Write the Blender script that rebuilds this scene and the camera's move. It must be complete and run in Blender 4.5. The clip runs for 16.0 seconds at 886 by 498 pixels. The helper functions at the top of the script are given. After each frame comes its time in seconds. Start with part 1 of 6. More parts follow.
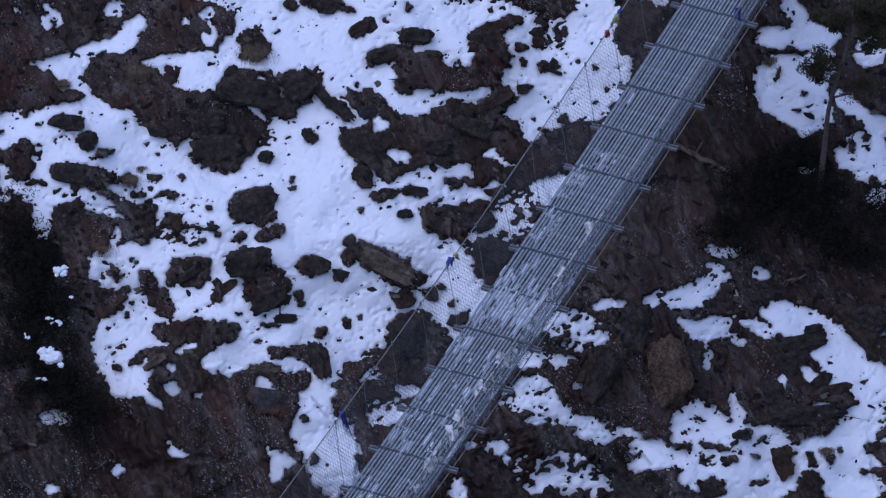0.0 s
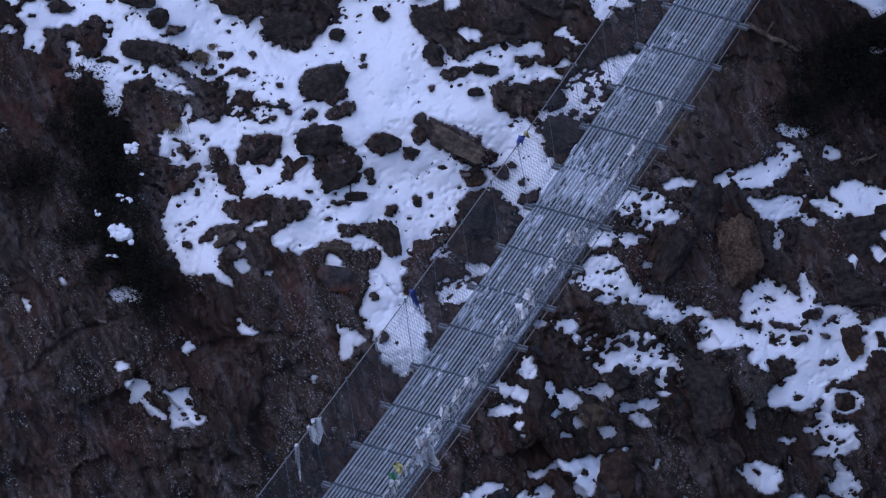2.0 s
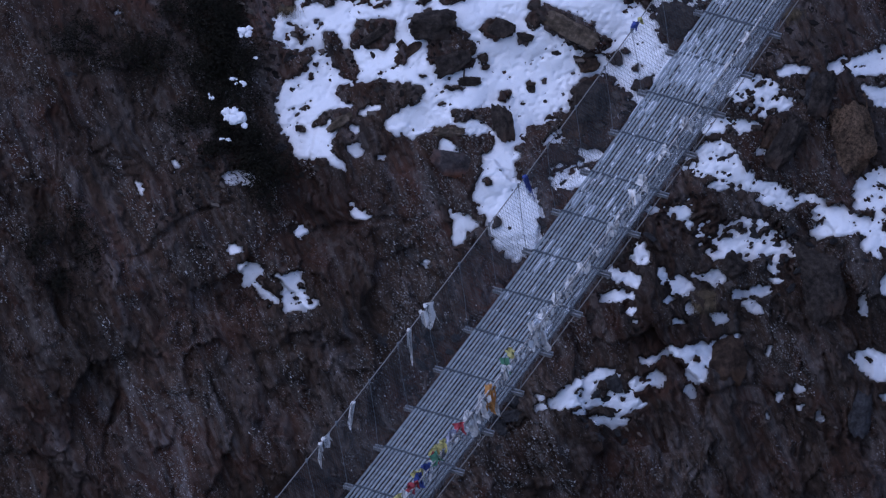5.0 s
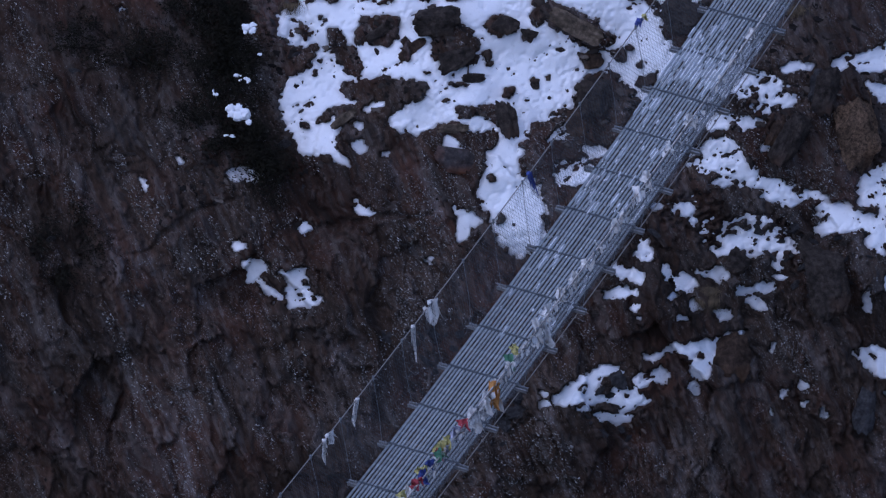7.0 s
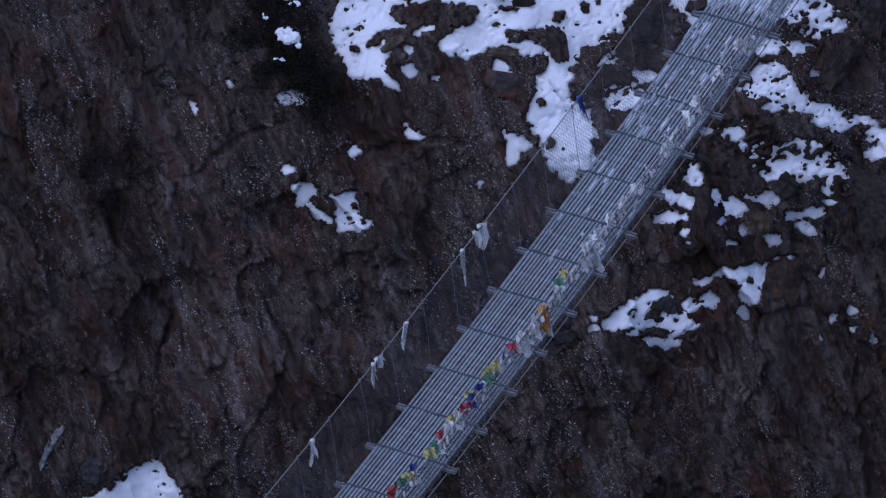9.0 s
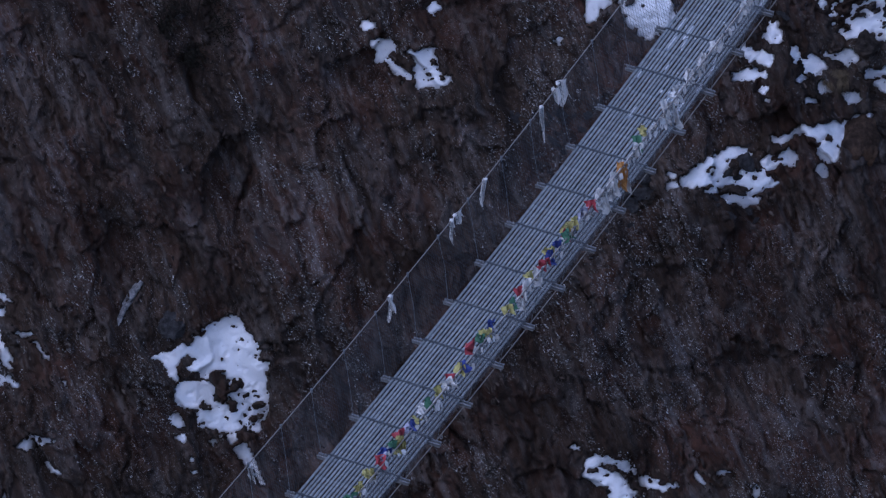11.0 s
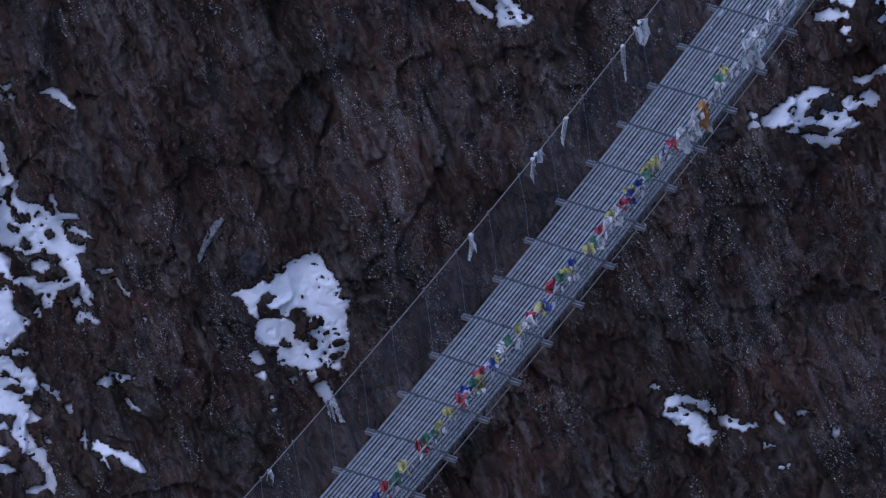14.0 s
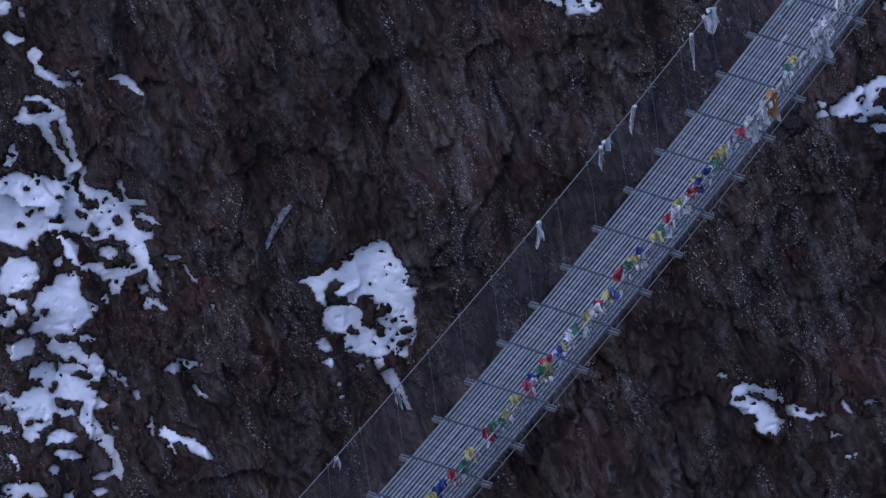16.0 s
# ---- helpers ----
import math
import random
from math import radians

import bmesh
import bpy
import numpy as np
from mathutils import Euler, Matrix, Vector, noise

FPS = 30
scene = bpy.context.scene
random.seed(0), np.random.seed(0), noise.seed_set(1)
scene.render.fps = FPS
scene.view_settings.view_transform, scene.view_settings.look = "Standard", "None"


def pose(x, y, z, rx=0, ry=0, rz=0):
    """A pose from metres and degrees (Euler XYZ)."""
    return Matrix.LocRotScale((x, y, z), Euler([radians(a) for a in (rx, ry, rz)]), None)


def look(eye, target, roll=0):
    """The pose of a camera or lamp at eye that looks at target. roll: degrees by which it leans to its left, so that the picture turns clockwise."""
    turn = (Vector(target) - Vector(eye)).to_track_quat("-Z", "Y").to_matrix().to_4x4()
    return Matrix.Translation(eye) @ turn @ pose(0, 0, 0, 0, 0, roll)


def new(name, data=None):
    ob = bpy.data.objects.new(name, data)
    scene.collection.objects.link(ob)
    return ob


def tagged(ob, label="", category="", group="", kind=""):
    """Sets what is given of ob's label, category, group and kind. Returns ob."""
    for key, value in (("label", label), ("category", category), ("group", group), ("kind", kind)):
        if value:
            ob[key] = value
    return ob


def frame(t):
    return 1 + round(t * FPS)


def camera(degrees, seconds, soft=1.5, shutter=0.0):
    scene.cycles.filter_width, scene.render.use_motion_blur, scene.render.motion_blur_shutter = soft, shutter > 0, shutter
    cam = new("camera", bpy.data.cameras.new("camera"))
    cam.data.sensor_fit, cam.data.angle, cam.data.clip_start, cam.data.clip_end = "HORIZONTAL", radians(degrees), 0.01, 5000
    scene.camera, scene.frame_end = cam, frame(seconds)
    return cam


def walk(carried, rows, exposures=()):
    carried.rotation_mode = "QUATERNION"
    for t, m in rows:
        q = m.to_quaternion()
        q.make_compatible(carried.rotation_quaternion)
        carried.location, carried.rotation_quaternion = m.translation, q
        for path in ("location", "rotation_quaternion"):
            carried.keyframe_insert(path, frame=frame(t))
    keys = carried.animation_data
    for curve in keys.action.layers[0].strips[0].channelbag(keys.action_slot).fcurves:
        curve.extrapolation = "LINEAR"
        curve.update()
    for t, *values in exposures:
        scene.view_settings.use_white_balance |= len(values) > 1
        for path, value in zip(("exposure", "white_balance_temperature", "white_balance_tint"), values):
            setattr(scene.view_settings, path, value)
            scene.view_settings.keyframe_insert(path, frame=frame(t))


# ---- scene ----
cam = camera(3.88, 16.0, soft=1.3)
# a long lens on a levelled tripod across the gorge: seconds, pan, tilt
EYE, LEAN = (0.0, -142.309, 111.170), 1.197
ROWS = [
    (0.0, -0.9897, -35.5086),
    (0.5, -0.9086, -35.6008),
    (1.0, -0.8382, -35.7404),
    (1.5, -0.7575, -35.9261),
    (2.0, -0.6234, -36.0479),
    (2.5, -0.4699, -36.1068),
    (3.0, -0.3470, -36.1788),
    (3.5, -0.2209, -36.2704),
    (4.0, -0.1116, -36.3906),
    (4.5, -0.0541, -36.5197),
    (4.7, -0.0322, -36.5545),
    (7.0, -0.0008, -36.5766),
    (7.5, 0.0273, -36.5959),
    (8.0, 0.1063, -36.6125),
    (8.5, 0.2133, -36.6903),
    (9.0, 0.2611, -36.9142),
    (9.5, 0.3438, -37.1392),
    (10.0, 0.4871, -37.3166),
    (10.2, 0.5296, -37.3894),
    (12.5, 0.9367, -37.6168),
    (13.0, 1.0216, -37.6379),
    (13.5, 1.0779, -37.7197),
    (14.0, 1.1170, -37.8276),
    (14.5, 1.1793, -37.8665),
    (15.0, 1.2590, -37.8704),
    (15.5, 1.3784, -37.8744),
    (16.0, 1.4916, -37.8878),
]
walk(cam, [(t, pose(*EYE, 90 + tilt, 0, pan) @ pose(0, 0, 0, 0, 0, LEAN)) for t, pan, tilt in ROWS],
     exposures=[(0.0, 0.28, 5200, 23), (16.0, 0.28, 5200, 23)])

# ---- light: a blue, overcast winter dusk ----
world = bpy.data.worlds.new("overcast_sky")
scene.world = world
world.use_nodes = True
wn, wl = world.node_tree.nodes, world.node_tree.links
sky = wn.new("ShaderNodeTexSky")
sky.sky_type, sky.sun_disc = "NISHITA", False
sky.sun_elevation, sky.sun_rotation = radians(60), radians(245)
wl.new(sky.outputs[0], wn["Background"].inputs[0])
wn["Background"].inputs[1].default_value = 0.10
sun_data = bpy.data.lights.new("sun", "SUN")
sun_data.energy, sun_data.angle, sun_data.color = 0.9, radians(70), (1.0, 0.97, 0.94)
sun = new("sun", sun_data)
sun.matrix_world = look((-16, -22, 50), (0, 0, 0))


# ---- materials ----
def material(name, rough=0.8, metal=0.0, gloss=0.5):
    m = bpy.data.materials.new(name)
    m.use_nodes = True
    b = m.node_tree.nodes["Principled BSDF"]
    b.inputs["Roughness"].default_value, b.inputs["Metallic"].default_value = rough, metal
    b.inputs["Specular IOR Level"].default_value = gloss
    return m, m.node_tree.nodes, m.node_tree.links, b


def noise_node(n, l, scale, detail=6, rough=0.6, stretch=None):
    tc = n.new("ShaderNodeTexCoord")
    tx = n.new("ShaderNodeTexNoise")
    tx.inputs["Scale"].default_value, tx.inputs["Detail"].default_value, tx.inputs["Roughness"].default_value = scale, detail, rough
    if stretch:
        turned, mp = n.new("ShaderNodeMapping"), n.new("ShaderNodeMapping")
        turned.inputs["Rotation"].default_value = [radians(a) for a in stretch[0]]
        mp.inputs["Scale"].default_value = stretch[1]
        l.new(tc.outputs["Object"], turned.inputs[0])
        l.new(turned.outputs[0], mp.inputs[0])
        l.new(mp.outputs[0], tx.inputs["Vector"])
    else:
        l.new(tc.outputs["Object"], tx.inputs["Vector"])
    return tx.outputs[0]


def ramp(n, l, src, *stops):
    r = n.new("ShaderNodeValToRGB")
    e = r.color_ramp.elements
    while len(e) < len(stops):
        e.new(0.5)
    for el, (p, c) in zip(e, stops):
        el.position, el.color = p, (*c, 1) if len(c) == 3 else c
    l.new(src, r.inputs[0])
    return r.outputs[0]


def mix(n, l, fac, a, b, how="MIX"):
    m = n.new("ShaderNodeMix")
    m.data_type, m.blend_type = "RGBA", how
    for sock, v in ((m.inputs[0], fac), (m.inputs[6], a), (m.inputs[7], b)):
        if isinstance(v, bpy.types.NodeSocket):
            l.new(v, sock)
        else:
            sock.default_value = v if isinstance(v, (int, float)) else (*v, 1)
    return m.outputs[2]


def bump(n, l, b, src, strength, dist):
    bp = n.new("ShaderNodeBump")
    bp.inputs["Strength"].default_value, bp.inputs["Distance"].default_value = strength, dist
    l.new(src, bp.inputs["Height"])
    l.new(bp.outputs[0], b.inputs["Normal"])


def grey(v):
    return (v, v, v)


def rock_material(name, dark, light, rust, rust_from=0.58, grain_size=11.0):
    m, n, l, b = material(name, 0.85, gloss=0.2)
    grain = noise_node(n, l, grain_size, 9, 0.78)
    col = ramp(n, l, grain, (0.36, dark), (0.66, light))
    broad = noise_node(n, l, 0.9, 5, 0.6)
    col = mix(n, l, ramp(n, l, broad, (rust_from, grey(0)), (rust_from + 0.16, grey(0.85))), col, rust)
    patch = noise_node(n, l, 2.6, 7, 0.7)
    col = mix(n, l, ramp(n, l, patch, (0.35, grey(0.75)), (0.55, grey(0))), col, tuple(0.45 * c for c in dark))
    l.new(col, b.inputs["Base Color"])
    bump(n, l, b, noise_node(n, l, 16.0, 9, 0.78), 1.0, 0.07)
    return m


# bare hillside: dark slate with rusty seams, paler streaks down the dip of the beds, and fine pale grit
GROUND, n, l, b = material("slate_hillside", 0.85, gloss=0.2)
col = ramp(n, l, noise_node(n, l, 10.0, 10, 0.76, ((36.7, 25, 0), (1.0, 1.0, 0.38))), (0.31, (0.019, 0.013, 0.010)), (0.52, (0.046, 0.031, 0.023)), (0.70, (0.112, 0.082, 0.066)))
rusty = ramp(n, l, noise_node(n, l, 0.8, 6, 0.65), (0.44, grey(0)), (0.62, grey(0.75)))
col = mix(n, l, rusty, col, mix(n, l, noise_node(n, l, 9.0, 6, 0.7), (0.010, 0.005, 0.004), (0.095, 0.040, 0.025)))
streak = noise_node(n, l, 4.5, 8, 0.72, ((36.7, 24, 0), (1.0, 1.0, 0.12)))
col = mix(n, l, ramp(n, l, streak, (0.50, grey(0)), (0.64, grey(0.7))), col, (0.125, 0.112, 0.108))
seams = noise_node(n, l, 3.0, 8, 0.75, ((36.7, 28, 0), (1.0, 1.0, 0.16)))
col = mix(n, l, ramp(n, l, seams, (0.38, grey(0.8)), (0.50, grey(0))), col, (0.020, 0.016, 0.014))
dusty = noise_node(n, l, 1.4, 7, 0.72, ((36.7, 26, 0), (1.0, 1.0, 0.4)))
col = mix(n, l, ramp(n, l, dusty, (0.53, grey(0)), (0.72, grey(0.5))), col, mix(n, l, noise_node(n, l, 26.0, 6, 0.75), (0.018, 0.016, 0.016), (0.23, 0.22, 0.225)))
grit = noise_node(n, l, 48.0, 2, 0.5, ((36.7, 28, 0), (1.0, 1.0, 0.55)))
where = noise_node(n, l, 1.3, 6, 0.75, ((36.7, 25, 0), (1.0, 1.0, 0.5)))
f = n.new("ShaderNodeMath")
f.operation = "MULTIPLY"
l.new(ramp(n, l, grit, (0.60, grey(0)), (0.68, grey(1))), f.inputs[0])
l.new(ramp(n, l, where, (0.47, grey(0)), (0.60, grey(0.9))), f.inputs[1])
col = mix(n, l, f.outputs[0], col, (0.30, 0.30, 0.32))
beds = ramp(n, l, noise_node(n, l, 0.55, 5, 0.62, ((36.7, 25, 0), (1.0, 1.0, 0.6))), (0.36, (0.60, 0.57, 0.54)), (0.50, (0.92, 0.90, 0.88)), (0.64, (1.36, 1.36, 1.40)))
l.new(mix(n, l, 1.0, col, beds, "MULTIPLY"), b.inputs["Base Color"])
bump(n, l, b, noise_node(n, l, 20.0, 9, 0.78, ((36.7, 25, 0), (1.0, 1.0, 0.35))), 0.8, 0.045)
STONE = {
    "dark": rock_material("dark_slate", (0.020, 0.016, 0.014), (0.098, 0.078, 0.067), (0.085, 0.048, 0.032), 0.55),
    "slate": rock_material("grey_slate", (0.030, 0.029, 0.031), (0.095, 0.092, 0.098), (0.07, 0.055, 0.045), 0.7),
    "brown": rock_material("brown_rock", (0.03, 0.020, 0.015), (0.12, 0.08, 0.058), (0.10, 0.055, 0.03), 0.5),
    "pitted": rock_material("pitted_brown_rock", (0.016, 0.010, 0.007), (0.30, 0.20, 0.13), (0.10, 0.05, 0.025), 0.55, 24.0),
    "tan": rock_material("tan_schist", (0.07, 0.055, 0.04), (0.26, 0.20, 0.15), (0.16, 0.11, 0.07), 0.6),
    # pale slabs added in place of frost streaks on the cliff
    "frost": rock_material("frost_streak", (0.10, 0.10, 0.105), (0.52, 0.52, 0.55), (0.14, 0.12, 0.11), 0.6),
    "rust": rock_material("rusty_slate", (0.045, 0.040, 0.042), (0.13, 0.11, 0.11), (0.20, 0.08, 0.04), 0.45),
}

SNOW, n, l, b = material("old_snow", 0.55)
l.new(mix(n, l, ramp(n, l, noise_node(n, l, 14.0, 6, 0.7), (0.25, grey(0.0)), (0.42, grey(1))), (0.60, 0.62, 0.66), (0.81, 0.83, 0.88)), b.inputs["Base Color"])
bump(n, l, b, noise_node(n, l, 7.0, 8, 0.6), 0.5, 0.04)

STEEL, n, l, b = material("galvanised_steel", 0.5, 0.25)
dull = noise_node(n, l, 9.0, 6, 0.7)
info = n.new("ShaderNodeObjectInfo")
steel = ramp(n, l, dull, (0.3, (0.21, 0.237, 0.25)), (0.7, (0.49, 0.535, 0.555)))
vary = ramp(n, l, info.outputs["Random"], (0.0, grey(0.75)), (1.0, grey(1.0)))
l.new(mix(n, l, 1.0, steel, vary, "MULTIPLY"), b.inputs["Base Color"])
bump(n, l, b, noise_node(n, l, 60.0, 4, 0.6), 0.3, 0.004)

DARK_STEEL, n, l, b = material("weathered_steel", 0.55, 0.5)
l.new(ramp(n, l, noise_node(n, l, 20.0, 6, 0.7), (0.3, (0.10, 0.11, 0.12)), (0.7, (0.30, 0.33, 0.36))), b.inputs["Base Color"])
BEAM, n, l, b = material("galvanised_angle", 0.5, 0.3)
l.new(ramp(n, l, noise_node(n, l, 20.0, 6, 0.7), (0.3, (0.16, 0.165, 0.17)), (0.7, (0.42, 0.44, 0.46))), b.inputs["Base Color"])
CABLE, n, l, b = material("steel_wire_rope", 0.5, 0.5)
l.new(ramp(n, l, noise_node(n, l, 60.0, 3, 0.6), (0.3, (0.22, 0.205, 0.19)), (0.7, (0.42, 0.395, 0.37))), b.inputs["Base Color"])
JOINT, n, l, b = material("dark_joint_steel", 0.6, 0.4)
l.new(ramp(n, l, noise_node(n, l, 20.0, 6, 0.7), (0.3, (0.05, 0.057, 0.066)), (0.7, (0.12, 0.133, 0.15))), b.inputs["Base Color"])
WIRE, n, l, b = material("mesh_wire", 0.6)
b.inputs["Base Color"].default_value = (0.040, 0.046, 0.057, 1)

CLOTH = {}
for key, c in dict(white=(0.84, 0.83, 0.82), pale=(0.55, 0.55, 0.70), yellow=(0.58, 0.53, 0.20), red=(0.46, 0.07, 0.09), blue=(0.07, 0.10, 0.36),
                   green=(0.08, 0.21, 0.13), orange=(0.62, 0.30, 0.09)).items():
    CLOTH[key], n, l, b = material("faded_" + key + "_cloth", 0.9)
    tint = noise_node(n, l, 18.0, 5, 0.7)
    l.new(ramp(n, l, tint, (0.3, tuple(0.62 * v for v in c)), (0.65, c)), b.inputs["Base Color"])

BARK, n, l, b = material("pine_bark", 0.9)
l.new(ramp(n, l, noise_node(n, l, 25.0, 6, 0.7), (0.3, (0.04, 0.032, 0.03)), (0.7, (0.14, 0.11, 0.10))), b.inputs["Base Color"])
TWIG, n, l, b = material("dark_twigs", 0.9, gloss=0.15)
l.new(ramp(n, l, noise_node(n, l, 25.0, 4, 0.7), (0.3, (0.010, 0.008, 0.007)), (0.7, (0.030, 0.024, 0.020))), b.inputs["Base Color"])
PINE, n, l, b = material("pine_needles", 0.8, gloss=0.15)
l.new(ramp(n, l, noise_node(n, l, 5.0, 4, 0.7), (0.3, (0.012, 0.012, 0.007)), (0.7, (0.065, 0.055, 0.028))), b.inputs["Base Color"])
# near black, so that the left shrubs come out as deep as shade
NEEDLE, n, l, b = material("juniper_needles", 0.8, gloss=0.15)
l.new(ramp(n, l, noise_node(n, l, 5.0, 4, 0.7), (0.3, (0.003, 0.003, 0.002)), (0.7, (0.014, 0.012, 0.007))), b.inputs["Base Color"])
STRAW, n, l, b = material("dry_grass", 0.9)
l.new(ramp(n, l, noise_node(n, l, 12.0, 4, 0.7), (0.3, (0.06, 0.045, 0.03)), (0.7, (0.20, 0.15, 0.09))), b.inputs["Base Color"])


# ---- numbers out of noise ----
def rand_at(ix, iy, seed):
    h = (ix.astype(np.int64) * 374761393 + iy.astype(np.int64) * 668265263 + seed * 1274126177) & 0xFFFFFFFF
    h = ((h ^ (h >> 13)) * 1274126177) & 0xFFFFFFFF
    h = ((h ^ (h >> 16)) * 2246822519) & 0xFFFFFFFF
    return ((h ^ (h >> 15)) & 0xFFFFFF) / 16777216.0


def value_noise(x, y, seed):
    ix, iy = np.floor(x), np.floor(y)
    fx, fy = x - ix, y - iy
    fx, fy = fx * fx * (3 - 2 * fx), fy * fy * (3 - 2 * fy)
    a, b_, c, d_ = (rand_at(ix + i, iy + j, seed) for j in (0, 1) for i in (0, 1))
    return (a * (1 - fx) + b_ * fx) * (1 - fy) + (c * (1 - fx) + d_ * fx) * fy


def fbm(x, y, size, octaves, seed, fall=0.5):
    total, amp, norm = 0, 1.0, 0.0
    for o in range(octaves):
        s = 2.03 ** o / size
        total = total + amp * (value_noise(x * s + 17.3 * o, y * s - 9.1 * o, seed + o) * 2 - 1)
        norm, amp = norm + amp, amp * fall
    return total / norm * 1.6


def plates(x, y, size, seed, tilt=0.9):
    """Broken slate: each cell is a tilted plate with its own height. Returns the height and the distance to the next plate."""
    x, y = x / size, y / size
    cx, cy = np.floor(x), np.floor(y)
    best = np.full(x.shape, 9.0)
    second, height = best.copy(), np.zeros(x.shape)
    for i in (-1, 0, 1):
        for j in (-1, 0, 1):
            px, py = cx + i, cy + j
            dx, dy = x - px - rand_at(px, py, seed), y - py - rand_at(px, py, seed + 1)
            dist = dx * dx + dy * dy
            h = rand_at(px, py, seed + 2) + tilt * (dx * (rand_at(px, py, seed + 3) * 2 - 1) + dy * (rand_at(px, py, seed + 4) * 2 - 1))
            near = dist < best
            second = np.where(near, best, np.minimum(second, dist))
            height, best = np.where(near, h, height), np.where(near, dist, best)
    return height, np.sqrt(second) - np.sqrt(best)


def smooth(lo, hi, x):
    f = np.clip((x - lo) / (hi - lo), 0, 1)
    return f * f * (3 - 2 * f)


# ---- the hillside: x to the right, v up its face, q out of it ----
FACE = radians(36.7)
UP = Vector((0, math.sin(FACE), math.cos(FACE)))
OUT = Vector((0, -math.cos(FACE), math.sin(FACE)))


def fall_line(v):
    """The hill's broad shape: a snow slope above, a cliff below, and the floor of the gorge far down."""
    q = -15.0 - 0.274 * np.logaddexp(0, (v - 6.0) / 1.2) * 1.2 - 0.15 * np.logaddexp(0, (6.0 - v) / 1.2) * 1.2
    return q + 1.34 * np.logaddexp(0, (-30.0 - v) / 3.0) * 3.0


# snow and bare rock: x, v, half width, half length, turn, cover
SNOWFIELD = (
    (1.35, 10.07, 4.01, 2.31, 0, 1.00),
    (-2.64, 9.90, 1.12, 1.12, -15, 1.00),
    (-3.08, 10.89, 0.48, 0.14, 10, 1.00),
    (-2.74, 10.71, 0.32, 0.20, -20, 1.00),
    (-3.74, 9.93, 0.36, 0.22, 0, 1.00),
    (-3.27, 9.46, 0.36, 0.32, 0, 1.00),
    (-3.65, 9.07, 0.36, 0.15, 0, 0.90),
    (-3.22, 8.91, 0.40, 0.17, 0, 0.90),
    (-3.81, 8.86, 0.19, 0.09, 0, 0.80),
    (0.36, 7.28, 2.31, 0.95, 0, 1.00),
    (-1.34, 7.86, 1.29, 0.44, 0, 0.90),
    (-1.92, 6.58, 0.65, 0.61, 0, 1.00),
    (0.92, 6.02, 0.34, 0.53, 0, 1.00),
    (1.01, 5.43, 0.48, 0.48, 0, 1.00),
    (1.15, 4.92, 0.44, 0.51, 0, 0.95),
    (5.09, 11.18, 0.53, 0.95, 0, 1.00),
)
SNOWFIELD_EDGE = (
    (5.94, 11.93, 0.27, 0.12, 0, 0.90),
    (2.94, 7.44, 0.51, 0.63, 0, 1.00),
    (2.64, 7.90, 0.36, 0.27, 0, 1.00),
)
UPPER_LEFT_ROCK = (
    (-3.09, 11.48, 1.49, 0.44, 0, -1.20),
    (-1.47, 11.37, 0.81, 0.59, 0, -1.20),
    (-0.79, 11.46, 0.38, 0.41, 0, -1.20),
    (-3.54, 10.49, 0.51, 0.36, 0, -1.20),
    (-2.23, 10.59, 0.55, 0.27, -35, -1.20),
    (-0.77, 10.04, 0.89, 0.55, -10, -1.20),
    (-0.56, 9.64, 0.44, 0.36, 0, -1.20),
    (-0.18, 10.48, 0.81, 0.36, -10, -1.20),
    (-1.37, 10.30, 0.51, 0.51, -40, -1.20),
    (-1.80, 10.89, 0.55, 0.30, 0, -1.20),
    (-0.11, 11.21, 0.31, 0.25, 0, -1.10),
    (-3.65, 9.48, 0.28, 0.34, 0, -1.20),
    (-2.72, 9.21, 0.47, 0.20, -8, -1.20),
    (-3.72, 8.39, 0.36, 0.55, 0, -1.30),
    (-2.70, 8.40, 0.47, 0.42, 0, -1.30),
    (-1.86, 8.64, 0.36, 0.20, -10, -1.00),
)
UPPER_LEFT_ROCK_EDGE = (
    (-2.29, 8.92, 0.17, 0.10, -30, -1.00),
)
UPPER_LEFT_SNOW = (
    (-3.13, 11.65, 0.22, 0.08, -50, 0.90),
    (-3.22, 11.50, 0.07, 0.12, 20, 0.90),
    (-2.28, 11.77, 0.19, 0.14, 0, 0.90),
    (-1.94, 11.45, 0.26, 0.15, 15, 0.95),
    (-2.11, 11.23, 0.23, 0.16, 30, 0.90),
    (-2.51, 11.17, 0.32, 0.09, 12, 0.90),
    (-1.25, 10.97, 0.60, 0.13, 10, 0.90),
    (-0.87, 10.82, 0.40, 0.26, 0, 0.95),
    (-0.91, 10.55, 0.36, 0.09, -5, 0.90),
    (-0.56, 10.42, 0.12, 0.08, 0, 0.80),
    (-0.49, 11.16, 0.17, 0.19, -30, 0.90),
    (-0.79, 11.65, 0.13, 0.09, 0, 0.90),
    (-0.75, 11.45, 0.07, 0.14, 0, 0.80),
    (-0.83, 11.29, 0.14, 0.09, 0, 0.90),
    (0.15, 10.92, 0.48, 0.10, 0, 0.90),
    (0.03, 10.65, 0.07, 0.09, 0, 0.80),
)
